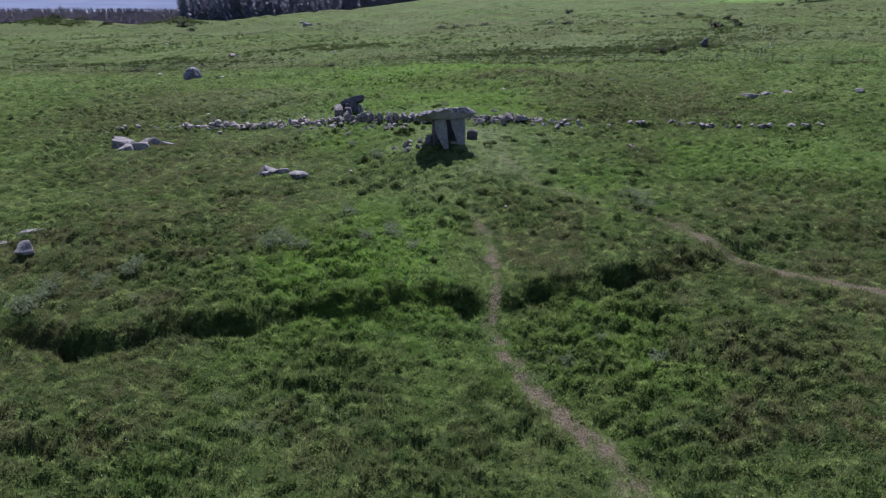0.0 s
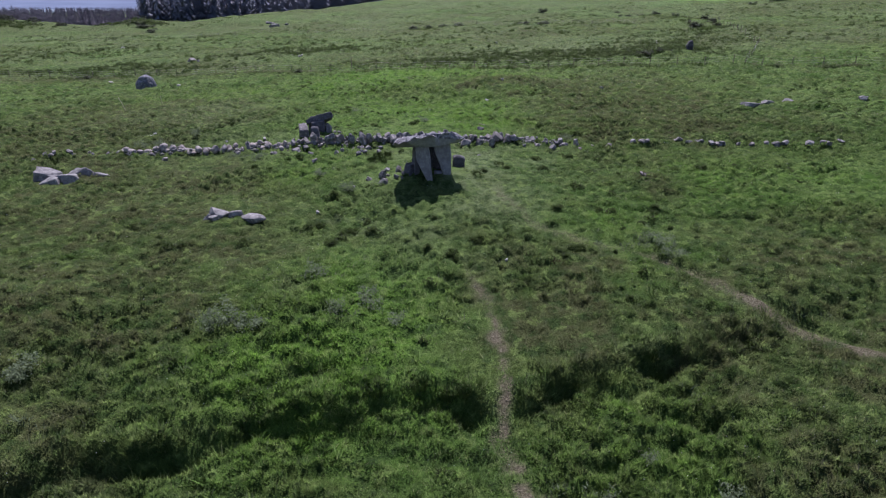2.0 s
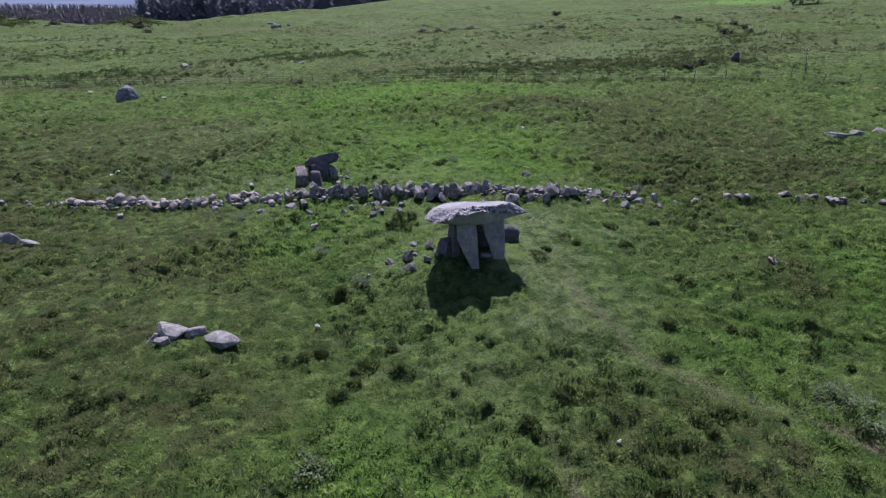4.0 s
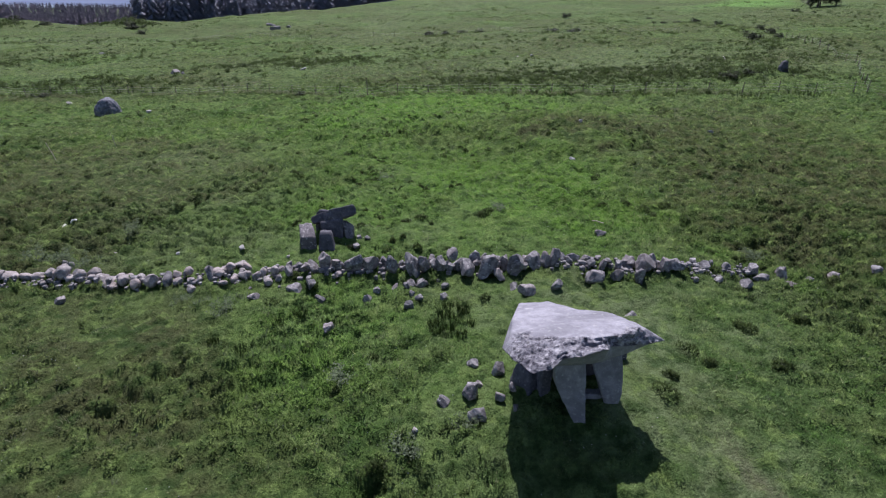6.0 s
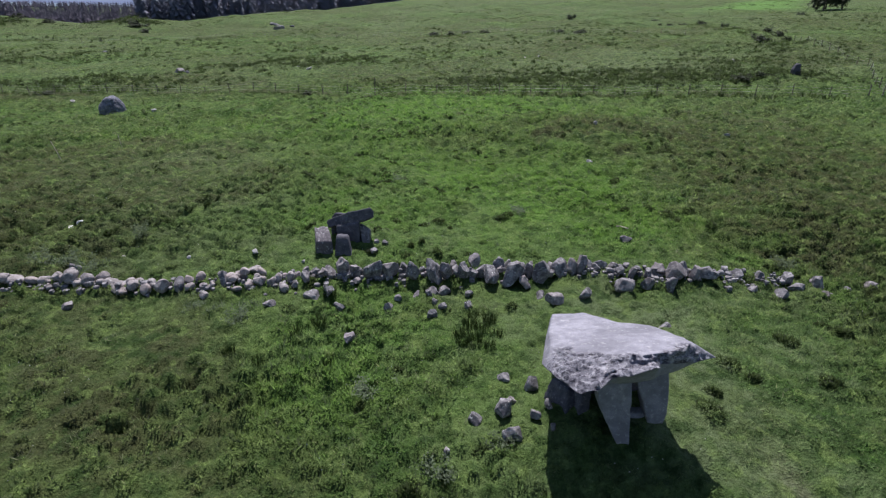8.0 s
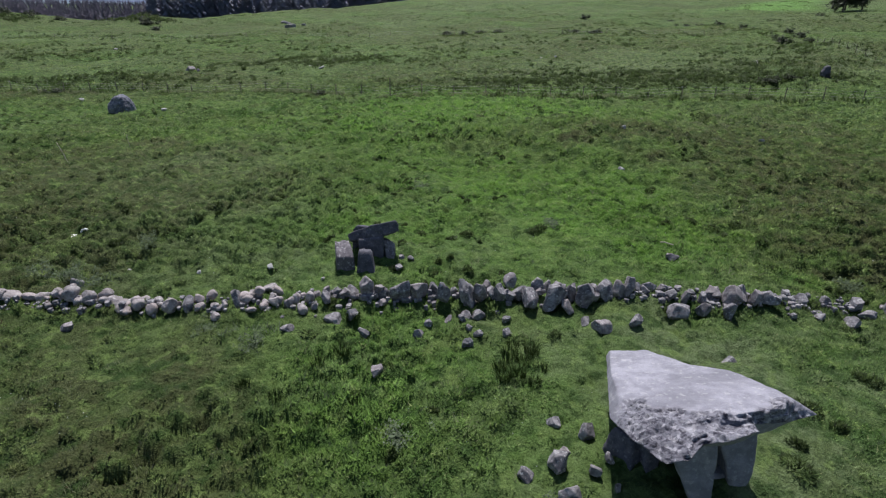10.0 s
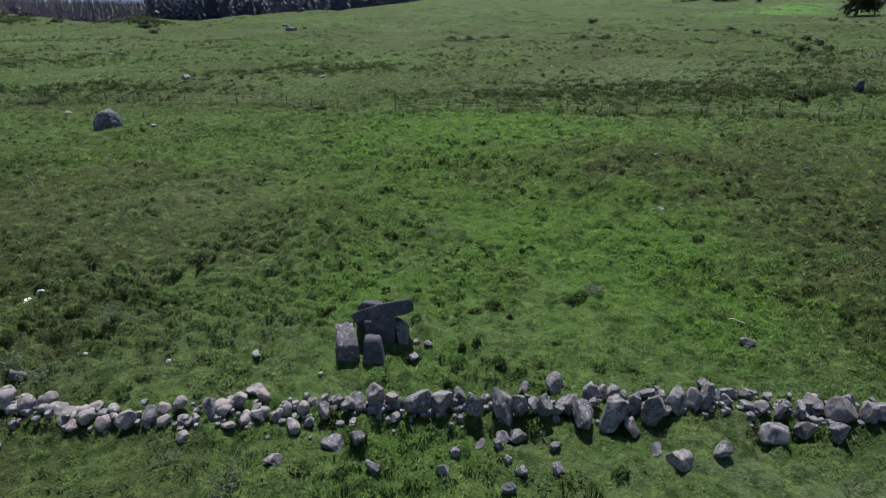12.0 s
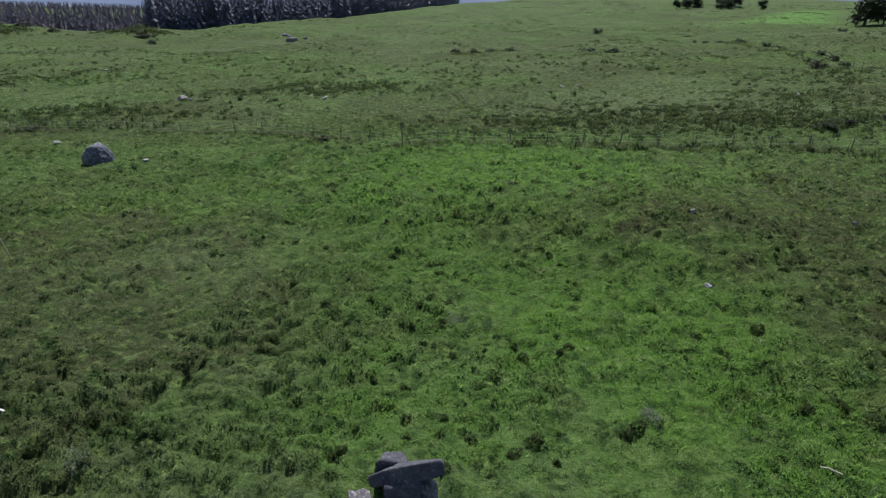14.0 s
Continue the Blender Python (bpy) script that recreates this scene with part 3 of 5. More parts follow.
def grass(name, label, sets, material, with_fields=True):
    own = [q[1] if isinstance(q, tuple) else None for q in sets]
    sets = [q[0] if isinstance(q, tuple) else q for q in sets]
    v = np.concatenate(sets)
    me = mesh_of(name, v, np.arange(len(v)).reshape(-1, 3), material)
    ax, ay = v[0::3, 0].astype(float), v[0::3, 1].astype(float)
    lies = []
    for q, given in zip(sets, own):
        if given is None:
            qx, qy = q[0::3, 0].astype(float), q[0::3, 1].astype(float)
            here = height(qx, qy, True)
            lie = np.c_[(here - height(qx + 0.08, qy, True)) / 0.08, (here - height(qx, qy + 0.08, True)) / 0.08, np.ones(len(qx))]
            given = np.repeat(lie / np.linalg.norm(lie, axis=1)[:, None], 3, axis=0)
        lies.append(given)
    lie = np.concatenate(lies).astype(np.float32)
    me.attributes.new("lie", "FLOAT_VECTOR", "POINT").data.foreach_set("vector", lie.ravel())
    if with_fields:
        bx, by = np.repeat(ax, 3), np.repeat(ay, 3)
        for key, values in zip(("lush", "heath", "dry", "wear", "rank", "mown"), fields(bx, by)):
            mark(me, key, values)
    return tagged(new(name, me), label, "grass", kind="stuff")


def sward_set(y0, y1, density, tall, broad, lean):
    x, y = scatter(y0, y1, density)
    lush, heath, dry, bare, long, mown = fields(x, y)
    lump = 0.35 + 0.7 * domes(x + 0.3 * vnoise(x, y, 0.9, 17), y + 0.25 * vnoise(x, y, 0.8, 20), 0.72, 11) + 0.3 * vnoise(x, y, 0.3, 32)
    h = tall * (0.3 + 0.6 * np.clip(lump, 0, 1.4)) * (0.85 + 0.85 * long) * (1 + 0.4 * lush) * (1 - 0.45 * dry) * RNG.uniform(0.6, 1.3, len(x))
    keep = RNG.uniform(0, 1, len(x)) > np.maximum(bare * 1.1, 0.4 * (1 - np.clip(1.6 * lump - 0.3, 0, 1)))
    return blades(x[keep], y[keep], h[keep], (broad * RNG.uniform(0.6, 1.4, len(x)))[keep], lean)


grass("meadow_grass", "thick uneven green meadow grass", [
    sward_set(7, 20, 880, 0.085, 0.027, 1.1), sward_set(20, 33, 640, 0.07, 0.028, 1.1), sward_set(33, 50, 430, 0.075, 0.04, 1.2)
    ], BLADE)
grass("far_meadow_grass", "soft green grass of the farther pasture", [
    sward_set(50, 70, 120, 0.1, 0.07, 1.4), sward_set(70, 100, 36, 0.13, 0.12, 1.5), sward_set(100, 190, 6, 0.14, 0.2, 1.7)], FAR_BLADE)


def tufts(x, y, count, radius, tall, broad, lean=0.8):
    """Clumps of blades round the given places."""
    n = len(x)
    r, a = radius * np.sqrt(RNG.uniform(0, 1, (n, count))), RNG.uniform(0, 2 * np.pi, (n, count))
    size = RNG.uniform(0.6, 1.4, n)[:, None]
    bx, by = (x[:, None] + r * size * np.cos(a)).ravel(), (y[:, None] + r * size * np.sin(a)).ravel()
    h = (tall * size * (1.1 - 0.6 * r / radius) * RNG.uniform(0.7, 1.2, (n, count))).ravel()
    return blades(bx, by, h, np.full(len(bx), broad), lean, a.ravel())


def hummocks(spots, count=90, blade=0.09, broad=0.03, rise=0.7):
    """Rounded cushions of short grass, each x, y, radius: the blades stand out from a dome and are lit as it is."""
    p = np.asarray(spots, float)
    n = len(p)
    k, a = np.sqrt(RNG.uniform(0, 1, (n, count))), RNG.uniform(0, 2 * np.pi, (n, count))
    edge = 1 + 0.22 * np.sin(a * 2 + RNG.uniform(0, 6.3, n)[:, None]) + 0.15 * np.sin(a * 3 + RNG.uniform(0, 6.3, n)[:, None])
    r = p[:, 2][:, None]
    dx, dy = r * k * edge * np.cos(a), r * k * edge * np.sin(a)
    up = rise * r * np.sqrt(np.clip(1 - k * k, 0, 1))
    x, y = (p[:, 0][:, None] + dx).ravel(), (p[:, 1][:, None] + dy).ravel()
    lie = np.stack([np.cos(a) * k * 1.1, np.sin(a) * k * 1.1, np.sqrt(np.clip(1.02 - k * k, 0, 1)) + 0.12], -1).reshape(-1, 3)
    lie /= np.linalg.norm(lie, axis=1)[:, None]
    base = np.c_[x, y, height(x, y, True) + up.ravel() - 0.04]
    spin = RNG.uniform(0, 2 * np.pi, len(x))
    side = np.c_[np.cos(spin), np.sin(spin), 0 * spin] * broad / 2
    tip = base + (lie * 0.6 + RNG.normal(0, 0.35, lie.shape) + np.array([0, 0, 0.35])) * (blade * RNG.uniform(0.6, 1.4, len(x)))[:, None]
    v = np.empty((len(x) * 3, 3), np.float32)
    v[0::3], v[1::3], v[2::3] = base - side, base + side, tip
    return v, np.repeat(lie, 3, axis=0)


def cushions(y0, y1, density, limit, seed, size, small, large):
    """Places and radii for hummocks, gathered into drifts."""
    x, y = wild(y0, y1, density, limit, seed, size)
    return np.c_[x, y, small + (large - small) * RNG.uniform(0, 1, len(x)) ** 2]


def wild(y0, y1, density, limit, seed, size):
    """Places for clumps, gathered into drifts and off the paths."""
    x, y = scatter(y0, y1, density)
    keep = (vnoise(x, y, size, seed) + 0.4 * vnoise(x, y, size / 3, seed + 1) > limit) & (wear(x, y) < 0.15) & (bell(x, y, 2.5, 36, 3.4) < 0.3)
    return x[keep], y[keep]


grass("tussock_grass", "coarse tussocks scattered through the pasture", [
    hummocks(cushions(7, 33, 2.2, 0.0, 41, 3.5, 0.14, 0.36), 120, 0.075, 0.036), hummocks(cushions(33, 62, 1.2, 0.0, 42, 4, 0.14, 0.38), 80, 0.075, 0.046)], BLADE)
grass("far_tussocks", "coarse tussocks in the farther pasture", [tufts(*wild(60, 100, 0.7, 0.05, 43, 6), 16, 0.32, 0.24, 0.1, 1.3), tufts(*wild(100, 260, 0.1, 0.05, 44, 14), 14, 0.6, 0.24, 0.24, 1.6)], FAR_BLADE)


def rank(density, spots, y0, y1):
    """Places where the sward is rank."""
    x, y = scatter(y0, y1, density)
    keep = (patches(x, y, spots, 21) > RNG.uniform(0.25, 0.9, len(x))) & (wear(x, y) < 0.1)
    return x[keep], y[keep]


grass("broad_leaves", "rank patches of broad-leaved green plants", [tufts(*rank(11, LUSH, 7, 32), 9, 0.16, 0.2, 0.06, 1.1), tufts(*rank(3, LUSH, 32, 56), 9, 0.18, 0.16, 0.06, 1.1)], BLADE)


def along(line, n, spread):
    """Random places beside a bent line."""
    run = np.cumsum([0] + [math.dist(a, b) for a, b in zip(line, line[1:])])
    at = RNG.uniform(0, run[-1], n)
    return np.interp(at, run, [p[0] for p in line]) + RNG.normal(0, spread, n), np.interp(at, run, [p[1] for p in line]) + RNG.normal(0, spread, n)


# old banks and ditches far off, picked out by rushes
BANKS = [[(-57.3, 100.4), (-49.6, 101.8), (-39.9, 101.2)], [(-113.1, 186.3), (-99.2, 187.4), (-88.5, 195.4), (-65.9, 184.6), (-48.4, 179.4)], [(-3.5, 173.2), (4.2, 174.5), (12.6, 174.3)], [(68.7, 187.9), (67.3, 167.6), (64.3, 146.6), (64.4, 133.1)], [(-99.4, 133.1), (-82.3, 118.8), (-66.8, 109.8), (-53.2, 103.7)], [(0.9, 88.6), (11.7, 86.6), (20.7, 85.8), (29.2, 84.2), (38.1, 81.3)], [(-31.2, 131.6), (-25.3, 126.8), (-16.9, 121.1)]]
bx = RNG.uniform(-15, 11.5, 620)
by = np.interp(bx, BANK_X, BANK_Y) + RNG.normal(-0.05, 0.42, 620)
off_path = np.abs(bx - 2.1) > 0.45
bx, by = bx[off_path], by[off_path]
grass("bank_grass", "long grass hanging over the eroded bank", [tufts(bx[:380], by[:380], 26, 0.22, 0.26, 0.03, 1.0)], BLADE)
wx = RNG.uniform(-20, 9, 700)
wy = np.interp(wx, [-20, -15, -10, 2, 6, 9], [43.1, 42.3, 42.05, 42.0, 41.9, 41.9]) + np.where(RNG.uniform(0, 1, 700) < 0.6, -0.5, 0.5) + RNG.normal(0, 0.2, 700)
grass("wall_foot_grass", "uncut grass at the foot of the wall", [tufts(wx, wy, 18, 0.15, 0.17, 0.028, 1.0)], BLADE)
grass("rush_tufts", "dark rush tufts dotted over the pasture", [tufts(*wild(7, 33, 0.4, 0.25, 51, 5), 60, 0.16, 0.24, 0.022, 0.7), tufts(*wild(230, 420, 0.02, 0.15, 54, 26), 14, 1.2, 0.45, 0.4, 1.2)] + [tufts(*along(line, int(25 + 1.2 * math.dist(line[0], line[-1])), 0.9), 16, 0.7, 0.5, 0.16, 0.8) for line in BANKS] + [tufts(bx[380:], by[380:], 30, 0.18, 0.3, 0.022, 0.8)], RUSH, False)


def drift(spots, density):
    """Places in long low drifts: x, y, half length, half breadth."""
    out = []
    for cx, cy, a, b in spots:
        n = int(density * a * b)
        r, w = np.sqrt(RNG.uniform(0, 1, n)), RNG.uniform(0, 2 * np.pi, n)
        out.append(np.c_[cx + a * r * np.cos(w), cy + b * r * np.sin(w)])
    p = np.concatenate(out)
    p = p[vnoise(p[:, 0], p[:, 1], 0.8, 57) > -0.35]
    return p[:, 0], p[:, 1]


grass("shrub_drifts", "grey-green leafy drifts of low bog shrubs", [tufts(*drift([(-14.2, 17.9, 2.4, 0.55), (-10.4, 17.6, 0.7, 0.3), (-6.6, 22.0, 1.3, 0.6), (-2.4, 22.3, 0.7, 0.3), (-7.5, 19.7, 0.6, 0.3), (8.4, 26.9, 1.4, 0.35), (6.5, 20.1, 0.9, 0.25), (6.8, 18.4, 1.4, 0.3), (-2.5, 18.9, 1.0, 0.3), (3.5, 15.0, 1.0, 0.8), (-4.0, 12.5, 1.5, 0.8), (13.0, 21.6, 1.0, 0.3), (-10.6, 40.5, 1.0, 0.4), (-17.5, 44.6, 1.6, 0.5)], 16), 26, 0.2, 0.2, 0.035, 1.0)], MYRTLE, False)
grass("heather_clumps", "brown heather clumps over stony knolls", [tufts(*drift([(-14.3, 21.6, 1.9, 1.0), (-16.8, 21.6, 1.0, 0.8), (11.6, 33.6, 0.9, 0.5), (-12.2, 35, 1.2, 0.8), (4.2, 25.6, 1.0, 0.7), (-20, 41, 2, 1.0)], 9), 26, 0.2, 0.18, 0.03, 0.9)], BROWN, False)
# the dark cushions that stand out: x, y
DARK_SOUTH = [(-5.3, 29.2), (-2.3, 28.5), (-3.7, 28.0), (2.1, 27.0), (5.9, 26.4), (-4.6, 32.6), (7.7, 32.6), (-3.3, 28.9), (-16.3, 36.1), (-4.1, 27.4), (5.3, 26.1), (6.1, 30.3), (0.9, 26.2), (-10.7, 27.3), (-7.7, 27.6), (15.5, 36.1), (12.6, 37.2), (10.5, 29.6), (8.5, 29.7), (10.2, 20.2), (14.2, 18.1), (10.5, 15.5), (10.1, 17.3), (12.5, 15.7), (-7.8, 14.2), (6.6, 36.0), (4.2, 36.8), (2.8, 34.8), (6.6, 37.9), (8.6, 38.5), (10.7, 39.9)]
DARK_NORTH = [(-12.7, 53.5), (-14.9, 51.0), (-17.1, 49.0), (-12.2, 52.4), (-10.6, 55.3), (6.4, 54.1), (6.5, 49.3), (7.1, 48.4), (5.3, 49.0), (8.2, 48.7), (-3.6, 47.5), (-1.5, 52.5), (-3.2, 51.9), (-16.1, 49.0), (-15.7, 50.8), (-19.9, 52.4), (-12.9, 56.4), (-14.0, 57.6), (-9.1, 47.1), (-0.4, 48.0), (-8.6, 62.3), (-0.8, 62.5), (6.0, 63.5), (-5.1, 67.3), (-3.6, 66.6), (10.8, 58.8), (11.6, 56.4), (10.4, 52.3), (8.6, 47.2), (-17.9, 47.9), (-15.3, 51.9), (9.4, 43.3), (11.5, 43.8)]
NAMED = np.array(DARK_SOUTH + DARK_NORTH)
NAMED = np.r_[np.c_[NAMED, RNG.uniform(0.2, 0.34, len(NAMED))], np.c_[NAMED + RNG.normal(0, 0.45, NAMED.shape), RNG.uniform(0.12, 0.22, len(NAMED))]]
grass("dark_tussocks", "small dark green tussocks dotted over the grazed turf", [hummocks(NAMED, 280, 0.08, 0.042), hummocks(cushions(16, 40, 0.2, 0.15, 58, 5, 0.1, 0.28), 170, 0.075, 0.042), hummocks(cushions(40, 66, 0.5, 0.1, 59, 5, 0.1, 0.3), 120, 0.075, 0.055), hummocks(cushions(66, 92, 0.3, 0.05, 60, 6, 0.14, 0.36), 60, 0.1, 0.08), hummocks(cushions(96, 200, 0.07, 0.0, 65, 16, 0.25, 0.7), 30, 0.22, 0.2),
    hummocks(np.c_[RNG.normal(-150, 8, 170), RNG.normal(231, 2.5, 170), RNG.uniform(0.5, 1.1, 170)], 24, 0.4, 0.3), hummocks(np.c_[RNG.normal(-104, 6, 110), RNG.normal(234, 2, 110), RNG.uniform(0.5, 1.0, 110)], 24, 0.4, 0.3),
    tufts(*wild(92, 240, 0.1, 0.15, 53, 13), 20, 0.55, 0.3, 0.15, 1.2)] + [hummocks(np.c_[RNG.normal(cx, a, n), RNG.normal(cy, b, n), RNG.uniform(0.2, 0.6, n)], 34, 0.18, 0.13) for cx, cy, a, b, n in ((-18, 122, 10, 4, 240), (24, 103, 11, 4, 230), (-45, 108, 9, 3, 160), (45, 112, 8, 4, 150), (-70, 140, 14, 4, 160), (10, 98, 9, 3, 200), (-60, 108, 10, 2, 150), (60, 128, 10, 6, 160), (12, 95, 13, 3, 230), (34, 93, 7, 2.5, 200), (-30, 122, 9, 3, 130))], TUSSOCK, False)
grass("pale_grass", "pale wisps of dry grass in loose drifts", [tufts(*wild(9, 40, 0.45, 0.25, 62, 3.5), 30, 0.24, 0.17, 0.02, 1.5), tufts(*wild(40, 70, 0.3, 0.25, 63, 5), 24, 0.28, 0.17, 0.03, 1.5), tufts(*wild(70, 110, 0.18, 0.2, 64, 7), 14, 0.4, 0.2, 0.07, 1.5)], STRAW, False)

# ---- the great portal tomb ----
def great_tomb():
    base = (0.3, 34.4, on_ground(0.3, 34.4))
    t = thing("portal_tomb", "huge tilted granite capstone on two tall portal stones", "dolmen", base)
    off = lambda pts: [(x - base[0], y - base[1], z - base[2]) for x, y, z in pts]
    # the flat top, sloping back; the broken lip below it; the foot of the undercut face: going round from the west end
    lean = lambda x, y: 2.08 + 0.1 * (x - 0.4) - 0.29 * (y - 33.6)
    top = [(-1.4, 34.5), (-1.15, 34.25), (-0.9, 34.02), (-0.55, 33.76), (-0.2, 33.7), (0.1, 33.66), (0.36, 33.58), (0.6, 33.62), (1.22, 33.72), (1.52, 34.15), (1.46, 34.52), (1.17, 35.45), (0.58, 35.98), (0.08, 37.02), (-0.75, 37.2), (-1.2, 35.7)]
    lip = [(-1.65, 34.25, 1.4), (-1.52, 33.4, 1.6), (-1.24, 32.66, 1.84), (-0.88, 32.68, 1.9), (-0.6, 32.86, 2.08), (-0.05, 32.96, 2.06), (0.48, 33.16, 2.08), (0.64, 33.58, 1.86), (1.28, 33.72, 1.8), (2.08, 34.02, 1.7), (1.98, 34.36, 1.66)]
    foot = [(-1.42, 34.6, 1.12), (-1.1, 33.95, 1.36), (-0.8, 33.55, 1.42), (-0.45, 33.5, 1.42), (-0.1, 33.5, 1.41), (0.25, 33.55, 1.4), (0.55, 33.62, 1.42), (0.8, 33.75, 1.44), (1.2, 33.85, 1.48), (1.75, 34.1, 1.54), (1.7, 34.5, 1.36)]
    top = np.array([(x, y, lean(x, y)) for x, y in top])
    hub = np.array([0.1, 35.0, lean(0.1, 35.0)])
    behind = top[11:]
    out = behind - hub
    lip = np.r_[np.array(lip), hub + out * 1.035 - np.array([0, 0, 0.17])]
    foot = np.r_[np.array(foot), hub + out * 0.94 - np.array([0, 0, 0.44])]
    rings = [top * 0 + hub + np.array([0, 0, 0.03]), top, lip, foot, top * 0 + hub - np.array([0.1, 0, 0.55])]
    around, grid = 256, []
    turn = np.arange(around) * len(top) / around
    a0 = turn.astype(int)
    fr = (turn - a0)[:, None]
    rings = [q[a0] * (1 - fr) + q[(a0 + 1) % len(top)] * fr for q in rings]
    for (one, two), n in zip(zip(rings, rings[1:]), (26, 26, 16, 10)):
        grid += [one * (1 - k / n) + two * (k / n) for k in range(n)]
    level = np.repeat(np.arange(len(grid)), around)
    v = np.concatenate(grid)
    c = (np.arange(len(grid) - 1)[:, None] * around + np.arange(around)[None, :])
    d = (np.arange(len(grid) - 1)[:, None] * around + (np.arange(around)[None, :] + 1) % around)
    f = np.stack([c, c + around, d + around, d], -1).reshape(-1, 4)
    # rough where it broke off, smooth on top
    front = np.tile(sstep(0.0, 0.6, turn) * sstep(9.3, 8.3, turn), len(grid))
    broken = sstep(22, 27, level + 5 * vnoise(v[:, 0], v[:, 1], 0.3, 70)) * sstep(55, 51, level) * front
    wave = lambda size, seed: vnoise(v[:, 0], v[:, 1], size, seed, v[:, 2])
    rough = 0.1 * wave(0.34, 72) + 0.08 * np.abs(wave(0.17, 73)) + 0.05 * wave(0.08, 74) + 0.02 * wave(0.04, 78)
    edge_wear = np.exp(-((level - 26) / 3.0) ** 2) + np.exp(-((level - 52) / 3.0) ** 2)
    v = v + (broken * (rough - 0.05) + (1 - broken) * (0.02 * wave(0.5, 75) + 0.012 * wave(0.12, 76)) + edge_wear * (0.035 * wave(0.2, 77) - 0.012))[:, None] * np.array([-0.1, -0.55, 0.8]) * np.where(level > 60, -1.0, 1.0)[:, None]
    me = mesh_of("capstone", v - np.array(base), f, TOMB_TOP, smooth=True)
    mark(me, "broken", broken)
    part("capstone", me, t, "broad pale grey capstone with a rough broken front")
    left = [(-0.52, 33.85, 1.6), (0.18, 33.75, 1.65), (0.2, 34.1, 1.6), (-0.5, 34.15, 1.55), (-0.46, 33.8, 0.75), (0.26, 33.7, 0.6), (0.3, 34.05, 0.6), (-0.4, 34.15, 0.6), (-0.28, 33.75, 0.3), (0.4, 33.68, -0.7), (0.42, 34.0, -0.7), (0.27, 33.7, -0.7), (0.25, 34.0, -0.7)]
    hewn_part("portal_stone", off(left), TOMB, t, "tall slim upright slab", level=5, worn=50, rough=0.03, seed=5)
    right = [(0.34, 34.25, 1.6), (1.2, 34.3, 1.65), (1.3, 34.75, 1.65), (0.45, 34.75, 1.55), (0.55, 34.2, 0.8), (1.33, 34.2, 0.5), (1.42, 34.9, 0.5), (0.7, 34.8, 0.6), (1.0, 34.15, -0.1), (1.35, 34.2, 0.0), (1.12, 34.2, -0.7), (1.28, 34.2, -0.7), (1.4, 34.9, -0.7), (1.15, 34.8, -0.7)]
    hewn_part("portal_stone", off(right), TOMB, t, "leaning upright slab", level=5, worn=50, rough=0.03, seed=6)
    # The dark stones here have the capstone's shade put into their colour.
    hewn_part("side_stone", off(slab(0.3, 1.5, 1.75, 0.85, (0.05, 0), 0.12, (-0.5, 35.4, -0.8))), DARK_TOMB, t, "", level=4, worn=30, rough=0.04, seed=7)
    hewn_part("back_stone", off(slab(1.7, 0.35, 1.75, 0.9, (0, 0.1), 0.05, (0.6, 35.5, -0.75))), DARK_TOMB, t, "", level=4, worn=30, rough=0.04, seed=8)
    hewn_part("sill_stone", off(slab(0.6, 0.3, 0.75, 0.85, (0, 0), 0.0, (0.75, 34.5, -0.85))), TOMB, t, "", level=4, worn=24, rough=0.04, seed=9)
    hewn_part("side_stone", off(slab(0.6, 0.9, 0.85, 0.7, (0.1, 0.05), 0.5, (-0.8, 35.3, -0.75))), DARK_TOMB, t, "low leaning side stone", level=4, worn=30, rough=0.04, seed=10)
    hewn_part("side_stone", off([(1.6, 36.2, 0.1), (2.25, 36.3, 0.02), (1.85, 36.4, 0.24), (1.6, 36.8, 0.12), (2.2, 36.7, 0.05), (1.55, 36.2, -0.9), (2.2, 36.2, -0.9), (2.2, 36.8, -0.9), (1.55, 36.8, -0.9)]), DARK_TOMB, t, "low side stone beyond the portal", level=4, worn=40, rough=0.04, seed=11)


